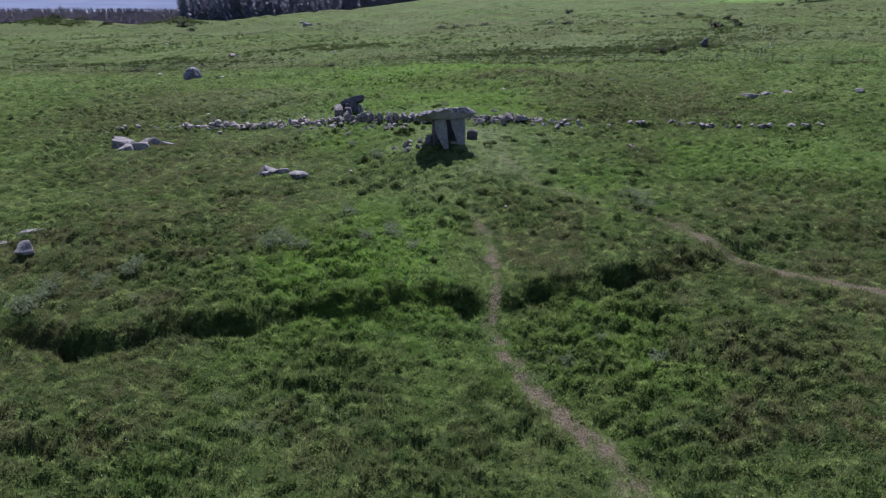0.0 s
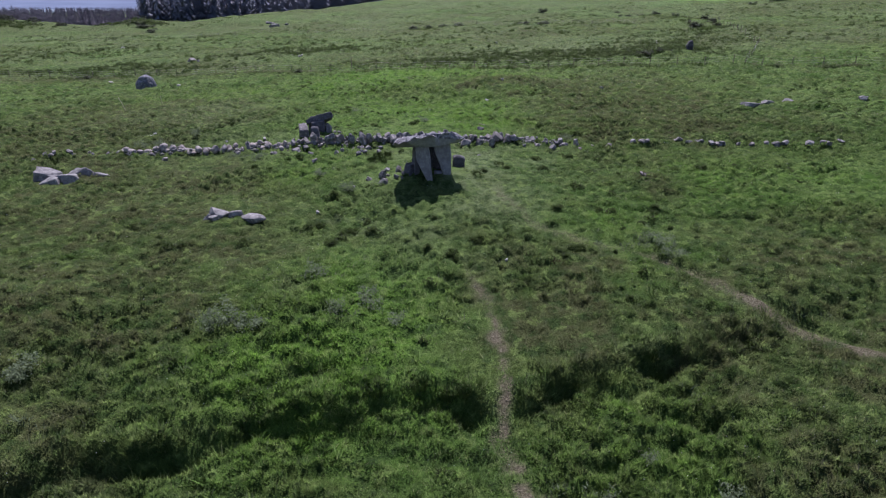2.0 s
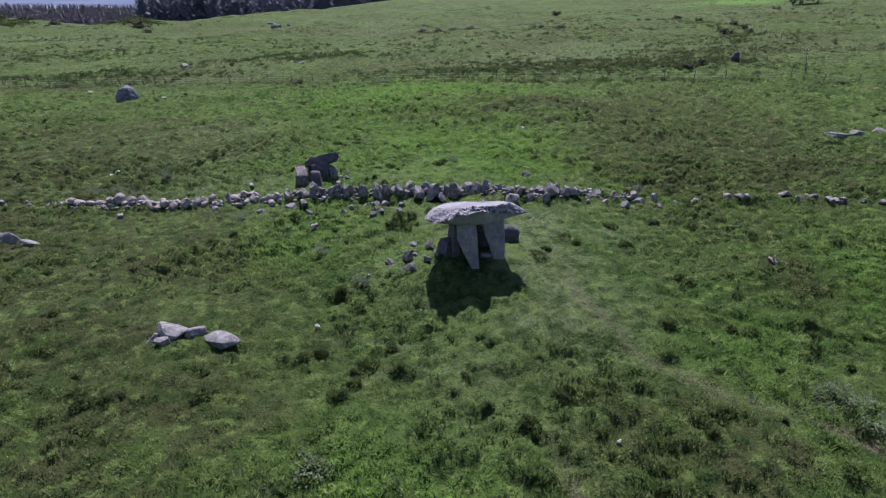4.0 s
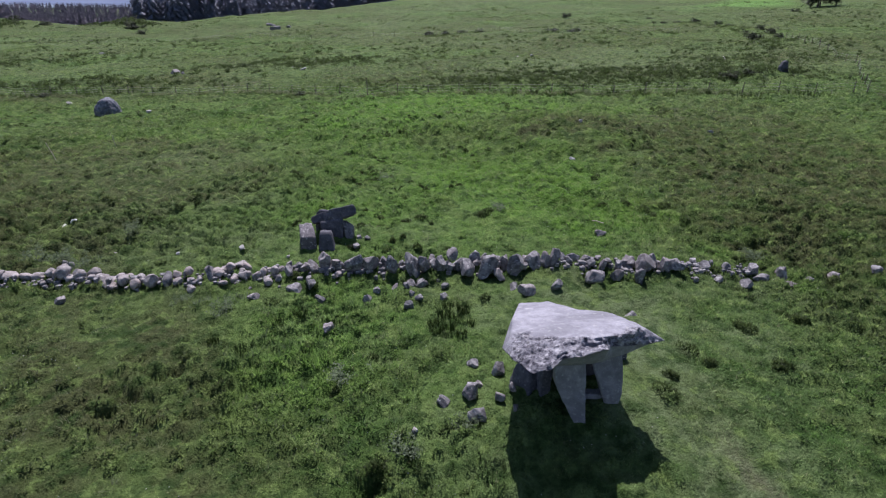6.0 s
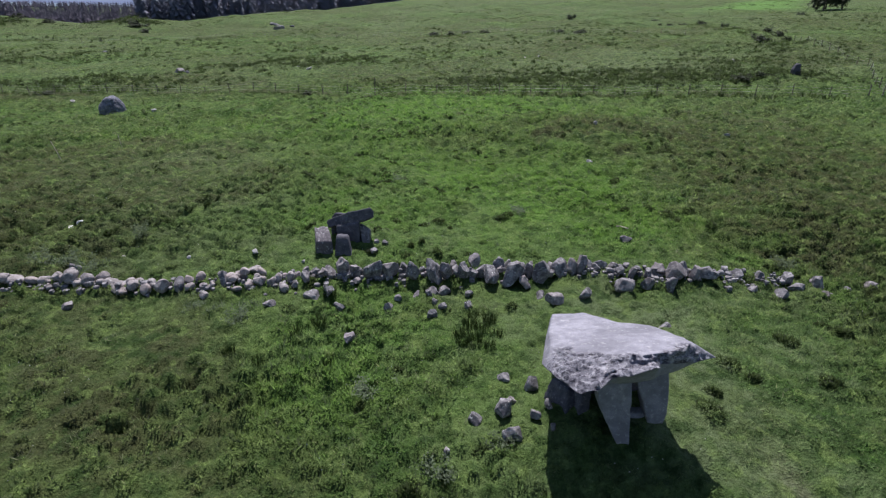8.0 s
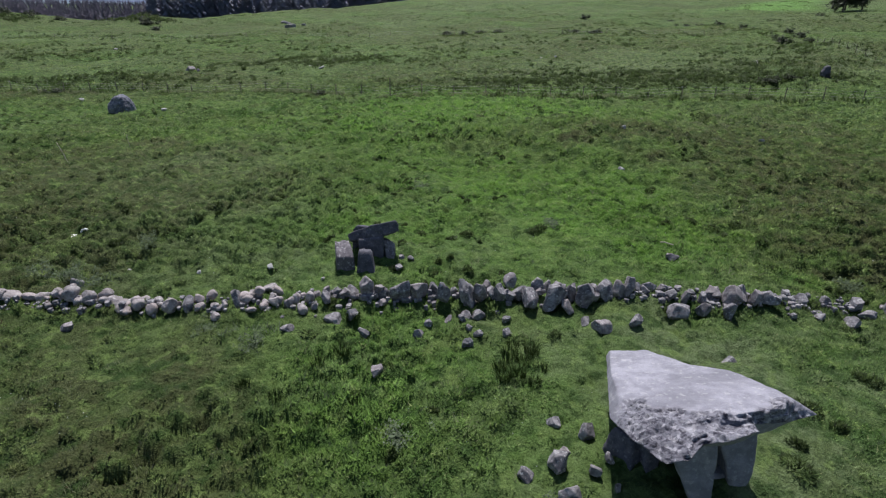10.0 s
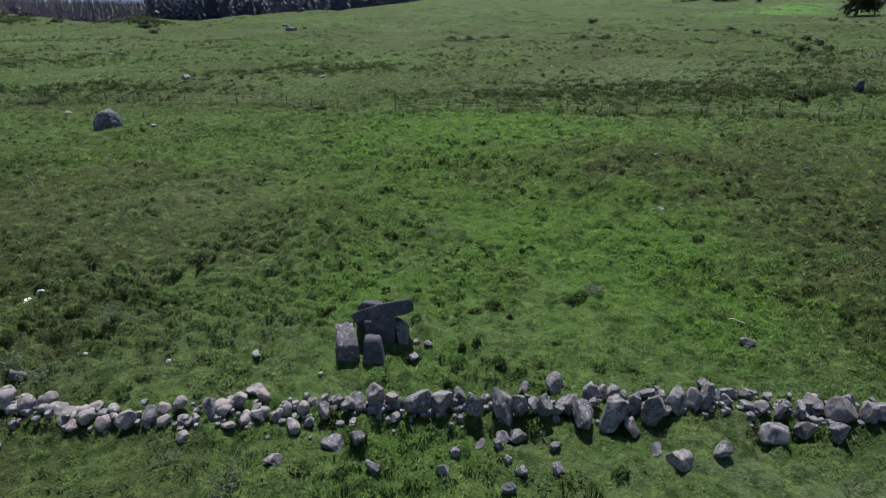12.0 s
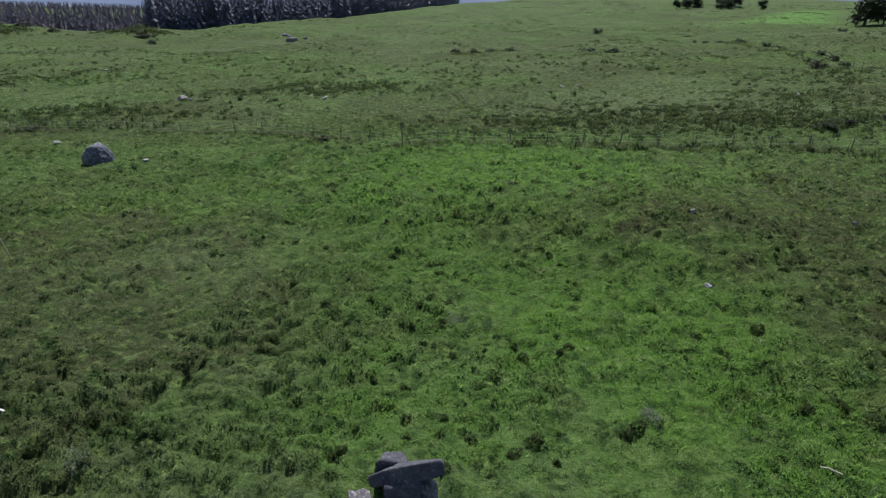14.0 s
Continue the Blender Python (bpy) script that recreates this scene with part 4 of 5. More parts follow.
def small_tomb():
    base = (-7.3, 44.6, on_ground(-7.3, 44.6))
    t = thing("small_portal_tomb", "small collapsed dark granite tomb with slanting capstone", "dolmen", base)
    off = lambda pts: [(x - base[0], y - base[1], z - base[2]) for x, y, z in pts]
    cap = [(-8.06, 44.95, 0.72), (-7.95, 44.8, 0.5), (-7.3, 44.75, 0.66), (-6.6, 44.75, 0.78), (-6.18, 44.82, 0.92), (-6.14, 44.85, 1.2), (-6.3, 44.9, 1.32), (-7.15, 44.9, 1.1), (-7.6, 44.95, 0.94),
           (-8.0, 45.3, 0.42), (-7.2, 45.45, 0.72), (-6.25, 45.4, 0.86), (-7.9, 45.3, 0.25), (-6.4, 45.5, 0.55)]
    hewn_part("capstone", off(cap), DARK_TOMB, t, "long slanting capstone with a worn ridge", level=5, worn=70, rough=0.045, seed=21, grain=0.3)
    rear = [(-7.95, 45.35, 0.72), (-7.75, 45.3, 0.92), (-7.35, 45.2, 0.94), (-7.0, 45.2, 0.8), (-7.7, 45.8, 0.75), (-7.2, 45.8, 0.7), (-7.9, 45.4, 0.3), (-7.1, 45.4, 0.3), (-7.2, 45.9, 0.3), (-7.8, 45.9, 0.3)]
    hewn_part("rear_capstone", off(rear), DARK_TOMB, t, "rounded slab lying behind", level=4, worn=24, rough=0.03, seed=27, grain=0.3)
    front = [(-7.6, 44.05, 0.42), (-7.14, 44.05, 0.42), (-7.12, 44.35, 0.4), (-7.58, 44.38, 0.42), (-7.66, 43.62, -0.9), (-6.82, 43.5, -0.9), (-6.85, 43.9, -0.9), (-7.64, 44.0, -0.9)]
    hewn_part("portal_stone", off(front), DARK_TOMB, t, "", level=4, worn=60, rough=0.02, seed=22)
    hewn_part("portal_stone", off([(-7.66, 44.7, 0.6), (-6.76, 44.65, 0.72), (-6.74, 45.0, 0.85), (-7.66, 45.1, 0.7), (-7.66, 44.45, -0.9), (-6.68, 44.4, -0.9), (-6.66, 45.0, -0.9), (-7.66, 45.1, -0.9)]), DARK_TOMB, t, "", level=4, worn=50, rough=0.03, seed=23)
    side = [(-8.52, 44.72, 0.56), (-7.98, 44.72, 0.64), (-7.7, 43.94, 0.24), (-8.32, 43.88, 0.26), (-8.36, 43.85, -0.9), (-7.68, 43.88, -0.9), (-8.5, 44.7, -0.9), (-7.9, 44.7, -0.9)]
    hewn_part("side_stone", off(side), DARK_SIDE, t, "flat-topped side stone with pale lichen", level=4, worn=70, rough=0.02, seed=24)
    other = [(-6.78, 44.9, 0.58), (-6.46, 44.85, 0.5), (-6.34, 44.8, 0.27), (-6.64, 44.6, 0.05), (-6.34, 44.55, 0.02), (-6.6, 44.55, -0.9), (-6.3, 44.5, -0.9), (-6.35, 45.3, 0.2), (-6.75, 45.3, 0.5), (-6.7, 45.3, -0.9), (-6.3, 45.3, -0.9)]
    hewn_part("side_stone", off(other), STONE, t, "", level=4, worn=50, rough=0.03, seed=25)
    hewn_part("back_stone", off([(-7.95, 45.3, 0.6), (-7.7, 45.4, 0.76), (-7.44, 45.3, 0.62), (-7.5, 45.7, 0.5), (-7.9, 45.7, 0.5), (-8.0, 45.2, -0.9), (-7.35, 45.2, -0.9), (-7.4, 45.8, -0.9), (-7.95, 45.8, -0.9)]), DARK_TOMB, t, "", level=4, worn=20, rough=0.03, seed=26)

    t.location = (base[0] - 0.03, base[1] + 0.35, base[2] - 0.26)


great_tomb()
small_tomb()

# ---- the tumbled field wall ----
FIELD_STONES = [boulder_mesh("stone", 100 + i, STONE, 4, 10 + i % 5) for i in range(14)]
WARM_STONES = [boulder_mesh("stone", 130 + i, WARM_STONE, 4, 8 + i % 3, 0.72) for i in range(8)]


def lay(name, x, y, w, h, parent=None, mesh=None, sink=0.35, deep=None, turn=None, tip=0.45):
    """One field stone w wide and h high, lying partly sunk at x, y."""
    d = RNG.uniform(0.7, 1.05) * w if deep is None else deep
    m = Matrix.LocRotScale((x, y, on_ground(x, y) + h * sink), Euler((RNG.uniform(-tip, tip), RNG.uniform(-tip, tip), RNG.uniform(0, 6.28) if turn is None else turn)), (w * 0.97, d * 0.95, h * 1.08))
    me = mesh or FIELD_STONES[int(RNG.integers(len(FIELD_STONES)))]
    ob = new(name, me)
    if parent is not None:
        ob.parent = parent
        m = Matrix.Translation(-parent.location) @ m
    ob.matrix_basis = m
    return ob


# each: x, y, width, height
WALL_WEST = [(-19.68, 43.15, 0.6, 0.35), (-19.23, 43.11, 0.83, 0.34), (-18.58, 43.07, 0.72, 0.34), (-18.16, 43.2, 0.58, 0.43), (-17.6, 42.9, 0.6, 0.45), (-17.25, 42.8, 0.5, 0.5)] + [
    (-16.9, 42.62, 0.88, 0.6), (-16.5, 42.6, 0.6, 0.48), (-16.2, 42.5, 0.5, 0.48), (-16.1, 42.85, 0.35, 0.42), (-15.8, 42.67, 0.53, 0.53), (-15.4, 42.5, 0.65, 0.36), (-14.95, 42.2, 0.82, 0.36), (-14.7, 41.89, 0.5, 0.28)]
WALL_MIDWEST = [(-14.42, 42.06, 0.71, 0.53), (-14.5, 42.45, 0.54, 0.25), (-13.93, 42.03, 0.52, 0.47), (-13.94, 42.47, 0.53, 0.44), (-13.33, 41.94, 0.62, 0.62), (-12.79, 41.95, 0.54, 0.6), (-12.4, 41.94, 0.44, 0.37), (-11.96, 41.8, 0.46, 0.36), (-11.76, 41.45, 0.48, 0.29), (-11.69, 41.99, 0.33, 0.25), (-11.3, 42.06, 0.56, 0.69), (-10.95, 42.05, 0.57, 0.32), (-10.85, 42.44, 0.49, 0.41), (-10.75, 41.75, 0.45, 0.26), (-10.31, 42.0, 0.4, 0.32), (-10.37, 43.0, 0.54, 0.34), (-10.1, 42.6, 0.43, 0.43), (-9.88, 42.0, 0.35, 0.38), (-9.6, 41.89, 0.3, 0.38), (-9.35, 41.99, 0.33, 0.6), (-9.06, 41.55, 0.55, 0.4), (-8.9, 42.04, 0.41, 0.7), (-8.7, 41.69, 0.24, 0.28)]
WALL_MIDDLE = [(-8.4, 42.18, 0.37, 0.5), (-8.03, 42.19, 0.43, 0.43), (-7.52, 42.15, 0.43, 0.55), (-7.08, 42.13, 0.58, 0.8), (-6.68, 42.1, 0.38, 0.6), (-6.06, 42.07, 0.72, 0.86), (-5.6, 42.3, 0.4, 0.43), (-5.38, 41.81, 0.54, 0.55), (-5.2, 42.54, 0.31, 0.34), (-4.89, 42.34, 0.52, 0.7), (-4.6, 41.78, 0.57, 0.75), (-4.28, 42.12, 0.34, 0.45), (-3.88, 41.88, 0.7, 0.85), (-3.42, 41.8, 0.42, 0.66), (-3.15, 42.09, 0.25, 0.4), (-2.9, 41.75, 0.5, 0.8), (-2.6, 41.83, 0.25, 0.4), (-2.34, 42.73, 0.45, 0.54), (-2.15, 42.05, 0.56, 0.6), (-1.92, 41.53, 0.66, 0.7)]
WALL_EAST = [(-1.55, 42.26, 0.44, 0.6), (-1.2, 42.4, 0.35, 0.4), (-0.8, 42.52, 0.49, 0.4), (-1.08, 41.71, 0.78, 0.75), (-0.48, 42.04, 0.41, 0.57), (-0.75, 41.18, 0.46, 0.55), (0.05, 42.57, 0.43, 0.36), (0.0, 41.76, 0.8, 0.82), (0.52, 41.81, 0.6, 0.75), (1.05, 42.04, 0.5, 0.62), (1.38, 42.15, 0.62, 0.78), (1.75, 42.2, 0.37, 0.47), (2.2, 42.4, 0.6, 0.6), (1.8, 43.0, 0.46, 0.35), (2.7, 42.6, 0.42, 0.27), (2.45, 41.93, 0.41, 0.31), (3.12, 41.75, 0.45, 0.38), (2.67, 41.13, 0.73, 0.47), (3.71, 41.88, 0.42, 0.39), (3.55, 41.34, 0.62, 0.52), (4.24, 42.1, 0.54, 0.43), (4.75, 41.88, 0.77, 0.65)]
WALL_FAR_EAST = [(4.34, 41.2, 0.56, 0.6), (5.12, 42.0, 0.45, 0.6), (5.4, 41.8, 0.48, 0.5), (5.75, 41.83, 0.56, 0.46), (5.95, 42.21, 0.52, 0.3), (6.82, 42.35, 0.56, 0.27), (7.05, 41.93, 0.58, 0.4), (8.0, 42.2, 0.41, 0.28), (8.94, 41.87, 0.47, 0.42), (9.1, 41.57, 0.69, 0.38), (9.87, 41.68, 0.52, 0.4), (16.85, 41.88, 0.5, 0.26), (18.14, 42.2, 0.36, 0.2), (18.76, 41.36, 0.45, 0.24), (20.65, 41.43, 0.45, 0.25), (23.4, 41.02, 0.46, 0.26), (24.82, 40.67, 0.5, 0.27)]
field_wall = thing("field_wall", "tumbled low dry-stone wall of rounded grey granite boulders", "stone wall", (-3, 42, on_ground(-3, 42)))
for row in (WALL_WEST, WALL_MIDWEST, WALL_MIDDLE, WALL_EAST, WALL_FAR_EAST):
    for x, y, w, h in row:
        k = RNG.uniform(0.8, 1.12) if x > -8.8 else RNG.uniform(0.7, 0.95)
        lay("stone", x, y + RNG.normal(0, 0.08), w * k, h * (RNG.uniform(0.9, 1.2) if x > -8.8 else RNG.uniform(0.7, 0.95)), field_wall, WARM_STONES[int(RNG.integers(8))] if x < -8.8 and RNG.uniform() < 0.8 else None)
# smaller stones wedged between and behind the large ones
for _ in range(85):
    x = RNG.uniform(-19.5, 6)
    s = RNG.uniform(0.14, 0.36)
    lay("stone", x, np.interp(x, [-20, -15, -10, 2, 6], [43.1, 42.3, 42.05, 42.0, 41.9]) + RNG.uniform(-0.4, 0.4), s * 1.3, s, field_wall, WARM_STONES[int(RNG.integers(8))] if x < -9 else None, sink=RNG.uniform(0.2, 1.1))

for _ in range(35):
    x = RNG.uniform(6.5, 27)
    s = RNG.uniform(0.18, 0.38)
    lay("stone", x, np.interp(x, [9, 18, 27], [41.8, 41.8, 40.5]) + RNG.normal(0, 0.3), s * 1.4, s, field_wall, sink=0.15)
for _ in range(25):
    x = RNG.uniform(-26, -19.5)
    s = RNG.uniform(0.12, 0.3)
    lay("stone", x, np.interp(x, [-26, -20], [43.6, 43.2]) + RNG.normal(0, 0.25), s * 1.4, s, field_wall, sink=0.2)

# rubble packed between the stones
v0, f0 = BALLS[2]
count = 480
rx = RNG.uniform(-20, 9, count)
ry = np.interp(rx, [-20, -15, -10, 2, 6, 9], [43.1, 42.3, 42.05, 42.0, 41.9, 41.9]) + RNG.normal(0, 0.28, count)
rz = height(rx, ry, True) + RNG.uniform(-0.02, 0.22, count) * np.exp(-((ry - 42.1) / 0.5) ** 2)
rubble_v, rubble_f = [], []
for i in range(count):
    r = RNG.uniform(0.05, 0.13)
    q = np.clip(v0, RNG.uniform(-0.8, -0.5, 3), RNG.uniform(0.5, 0.8, 3)) * RNG.uniform(0.7, 1.4, 3) * r
    rubble_v.append(q + np.array([rx[i], ry[i], rz[i]]) - np.array(field_wall.location))
    rubble_f.append(f0 + i * len(v0))
rubble = part("rubble", mesh_of("rubble", np.concatenate(rubble_v), np.concatenate(rubble_f), STONE), field_wall)
tagged(rubble, "small rubble packed between the boulders", kind="stuff")

# ---- loose stones ----
LOOSE_WALL = [(-7.99, 41.03, 0.59, 0.44), (-7.43, 41.06, 0.38, 0.5), (-3.88, 41.19, 0.38, 0.41), (-3.51, 41.3, 0.53, 0.47), (-4.48, 40.92, 0.2, 0.4), (-4.05, 40.85, 0.29, 0.32), (-5.09, 40.63, 0.28, 0.25), (-5.39, 40.11, 0.36, 0.36), (-6.98, 40.31, 0.42, 0.31), (-3.88, 40.43, 0.23, 0.23), (-3.62, 40.06, 0.28, 0.33), (-3.96, 39.56, 0.35, 0.4), (-3.12, 42.87, 0.41, 0.41), (-0.31, 40.74, 0.39, 0.3), (0.11, 40.26, 0.63, 0.54), (1.14, 40.59, 0.44, 0.44), (-2.7, 40.8, 0.32, 0.32), (-2.8, 40.16, 0.34, 0.31), (-9.29, 40.5, 0.44, 0.29), (-17.65, 44.15, 0.46, 0.42), (1.16, 42.77, 0.24, 0.17), (0.45, 42.93, 0.2, 0.2)]
LOOSE_TOMB = [(-1.46, 36.0, 0.46, 0.53), (-2.27, 35.03, 0.56, 0.5), (-3.0, 34.84, 0.37, 0.35), (-2.14, 34.28, 0.48, 0.4), (-1.54, 34.81, 0.29, 0.38), (-2.0, 35.54, 0.27, 0.21), (-2.1, 36.42, 0.34, 0.22), (-1.15, 35.06, 0.27, 0.3), (-1.21, 34.29, 0.2, 0.31), (-3.74, 33.9, 0.14, 0.22)]
LOOSE_FIELD = [(3.2, 38.9, 0.5, 0.36), (-6.42, 38.27, 0.45, 0.26), (-16.33, 41.26, 0.47, 0.38), (3.99, 45.1, 0.5, 0.34), (-5.76, 44.9, 0.26, 0.24), (-6.12, 45.0, 0.22, 0.24), (-6.17, 44.45, 0.3, 0.3), (-7.6, 42.95, 0.2, 0.15), (11.5, 33.9, 0.5, 0.2), (-42.3, 118.5, 1.6, 1.0), (-41.0, 118, 0.7, 0.5)]
LOOSE_TURF = [(-1.8, 31.9, 0.26, 0.2), (-5.1, 30.7, 0.24, 0.18), (3.1, 25.6, 0.22, 0.18), (-10.9, 44.8, 0.34, 0.2), (-16.4, 45.4, 0.24, 0.18), (8.3, 65.2, 0.42, 0.35), (5.8, 57.3, 0.45, 0.3), (19.0, 66.6, 0.6, 0.25), (-8.8, 43.8, 0.22, 0.16), (-3.7, 33.9, 0.16, 0.24), (-13.4, 44.5, 0.22, 0.16)]
LOOSE_PALE = [(-69.5, 150, 1.1, 0.7), (13.1, 124.6, 0.7, 0.5), (14.8, 121.7, 0.7, 0.5), (43, 113.5, 0.7, 0.5), (-45, 93.3, 0.7, 0.3), (-32, 84.7, 0.5, 0.28), (-23.8, 118.3, 0.95, 0.4), (-21.5, 115.2, 0.95, 0.4)]
PALE_STONES = [boulder_mesh("stone", 150 + i, PALE_STONE, 3, 12) for i in range(3)]
for rows, label, group in ((LOOSE_WALL, "grey stone fallen from the wall into grass", "stones fallen from the wall"), (LOOSE_TOMB, "rounded grey stone in the turf beside the tomb", "stones beside the tomb"),
                           (LOOSE_FIELD, "lone grey stone half sunk in pasture", "stones in the pasture"), (LOOSE_TURF, "small pale lichened stone lying in short turf", "pale stones in the turf"), (LOOSE_PALE, "small pale stone far off in the pasture", "pale stones in the pasture")):
    for x, y, w, h in rows:
        tagged(lay("field_stone", x, y, w * (0.75 if rows is LOOSE_TURF else 1.0), h * 0.85, mesh=PALE_STONES[int(RNG.integers(3))] if rows in (LOOSE_PALE, LOOSE_TURF) else None, sink=0.12 if rows is LOOSE_TURF else 0.25), label, "stone", group)


# ---- boulders and outcrops ----
def outcrop(name, label, stones, seed):
    x0, y0 = stones[0][:2]
    t = thing(name, label, "rock", (x0, y0, on_ground(x0, y0)))
    for i, (x, y, w, d, h, turn) in enumerate(stones):
        me = boulder_mesh("rock", seed + i, OUTCROP, 4, 13)
        lay("rock", x, y, w, h, t, me, 0.14, d, turn, 0.12)


def big_boulder(name, label, x, y, w, d, h, seed, material=OUTCROP):
    z = on_ground(x, y)
    pts = [(-0.5, -0.35, -0.15), (0.45, -0.42, -0.15), (0.5, 0.35, -0.15), (-0.42, 0.45, -0.15), (-0.52, -0.3, 0.35), (-0.3, -0.46, 0.3), (0.35, -0.48, 0.35), (0.52, -0.1, 0.45), (0.48, 0.3, 0.4), (-0.5, 0.25, 0.4), (-0.28, -0.25, 0.85), (0.2, -0.28, 0.95), (0.36, 0.1, 0.88), (0.0, 0.3, 1.0), (-0.32, 0.2, 0.8)]
    v, f = hewn([(a * w, b * d, c * h) for a, b, c in pts], 5, 30, 0.11 * h / 2, seed, 0.5)
    ob = new(name, mesh_of(name, v, f, material, smooth=True))
    ob.location = (x, y, z)
    tagged(ob, label, "boulder")


outcrop("rock_outcrop", "two low pale granite rocks breaking the turf", [(-9.45, 30.2, 1.0, 0.7, 0.6, 0.2), (-7.95, 30.0, 1.5, 0.7, 0.5, -0.25), (-9.95, 29.95, 0.45, 0.3, 0.35, 0.4), (-8.8, 30.3, 0.8, 0.5, 0.4, 0.1), (-9.6, 29.8, 0.5, 0.4, 0.3, 0.7)], 301)
outcrop("rock_outcrop", "long low ridge of layered grey rock in turf", [(-22.0, 38.6, 1.6, 1.4, 0.95, 0.3), (-20.7, 37.9, 2.2, 1.0, 0.7, -0.1), (-20.4, 38.9, 2.2, 0.8, 0.9, -0.2), (-18.9, 38.4, 1.3, 0.5, 0.4, -0.2), (-21.3, 37.5, 1.2, 0.7, 0.45, 0.2)], 321)
outcrop("rock_outcrop", "pale rocks breaking out of brown heath", [(-17.8, 22.6, 1.1, 0.6, 0.6, 0.4), (-16.5, 20.4, 0.8, 0.6, 0.6, 0.1), (-18.2, 21.6, 0.4, 0.3, 0.2, 0.0)], 341)
outcrop("rock_outcrop", "flat pale rocks lying in far pasture", [(30.2, 57.4, 1.8, 1.0, 0.45, 0.0), (31.8, 57.6, 1.2, 0.8, 0.4, 0.3), (34.4, 58.6, 1.5, 0.9, 0.8, 0.2), (40.5, 57.2, 1.1, 0.7, 0.4, 0.1)], 361)
outcrop("rock_outcrop", "scattered rocks on the far slope", [(-50.3, 222, 3.6, 2.0, 1.8, 0.0), (-56, 240, 3.0, 2.0, 1.2, 0.3), (-46.5, 225, 1.8, 1.4, 1.0, 0.2), (-53, 232, 2.0, 1.2, 0.8, 0.2)], 381)
big_boulder("boulder", "large rounded dark grey boulder standing in pasture", -36.4, 85.2, 2.3, 2.1, 1.7, 401, BOULDER)
big_boulder("boulder", "dark upright boulder on the far slope", 39.6, 92.4, 1.0, 0.8, 1.15, 402, DARK_TOMB)

# ---- the wire fence ----
FENCE = [(-75, 103), (-58, 101), (-40, 100), (-25, 96), (-10.7, 88.6), (15, 86.9), (28, 86.0), (42, 80.8), (60, 74)]


def fence(label, line, apart, strainer=None):
    t = thing("wire_fence", label, "fence", (*line[0], on_ground(*line[0])), "fences")
    o = np.array(t.location)
    run = np.cumsum([0] + [math.dist(a, b) for a, b in zip(line, line[1:])])
    at = np.arange(0, run[-1], apart)
    px, py = np.interp(at, run, [p[0] for p in line]), np.interp(at, run, [p[1] for p in line])
    tops = []
    bm = bmesh.new()
    bmesh.ops.create_cone(bm, cap_ends=True, segments=8, radius1=0.065, radius2=0.05, depth=1.5)
    bmesh.ops.bevel(bm, geom=[e for e in bm.edges if all(q.co.z > 0.7 for q in e.verts)], offset=0.02, segments=2, affect="EDGES")
    me = bpy.data.meshes.new("post")
    bm.to_mesh(me)
    bm.free()
    me.materials.append(POST)
    big = -1 if strainer is None else int(np.argmin(abs(px - strainer)))
    for i, (x, y) in enumerate(zip(px, py)):
        z = on_ground(x, y)
        tall = 2.35 if i == big else RNG.uniform(0.85, 1.1) * 1.25
        m = Matrix.LocRotScale((x - o[0], y - o[1], z - o[2] + tall * 0.42), Euler((RNG.uniform(-0.06, 0.06), RNG.uniform(-0.07, 0.07), 0)), (0.85, 0.85, tall / 1.5))
        part("post", me, t, "tall strainer post" if i == big else "", m)
        tops.append((x - o[0], y - o[1], z - o[2]))
    for k in (0.35, 0.65, 0.95):
        cu = bpy.data.curves.new("wire", "CURVE")
        cu.dimensions, cu.bevel_depth, cu.bevel_resolution = "3D", 0.006, 0
        sp = cu.splines.new("POLY")
        sp.points.add(len(tops) - 1)
        for q, (x, y, z) in zip(sp.points, tops):
            q.co = (x, y - 0.07, z + k, 1)
        cu.materials.append(WIRE)
        part("wire", cu, t)


fence("weathered wooden post and wire fence across the pasture", FENCE, 3.4, -10.7)
fence("old post and wire fence along a far bank", [(-118, 188), (-97, 184), (-74, 183), (-49, 178), (-33, 176), (-15, 174), (0, 175), (24, 172), (36, 166), (58, 158)], 5.2)
fence("thin post and wire fence climbing the slope", [(42.6, 82.0), (49, 92), (55.3, 102), (58, 110), (63.5, 126), (69, 142)], 4.6)

# rank grass left unmown under the fence
run = RNG.uniform(-74, 60, 1500)
edge_y = np.interp(run, [p[0] for p in FENCE], [p[1] for p in FENCE]) + RNG.normal(-0.6, 0.5, 1500)
keep = vnoise(run, edge_y, 4.0, 55) > -0.3
run, edge_y = run[keep], edge_y[keep]
grass("fence_grass", "rank dark green grass along the fence", [tufts(run[0::2], edge_y[0::2] - 0.4, 22, 0.36, 0.3, 0.07, 0.9)], TUSSOCK, False)
grass("fence_straw", "pale dry grass along the fence", [tufts(run[1::2], edge_y[1::2] + 0.2, 22, 0.36, 0.34, 0.06, 1.0)], STRAW, False)

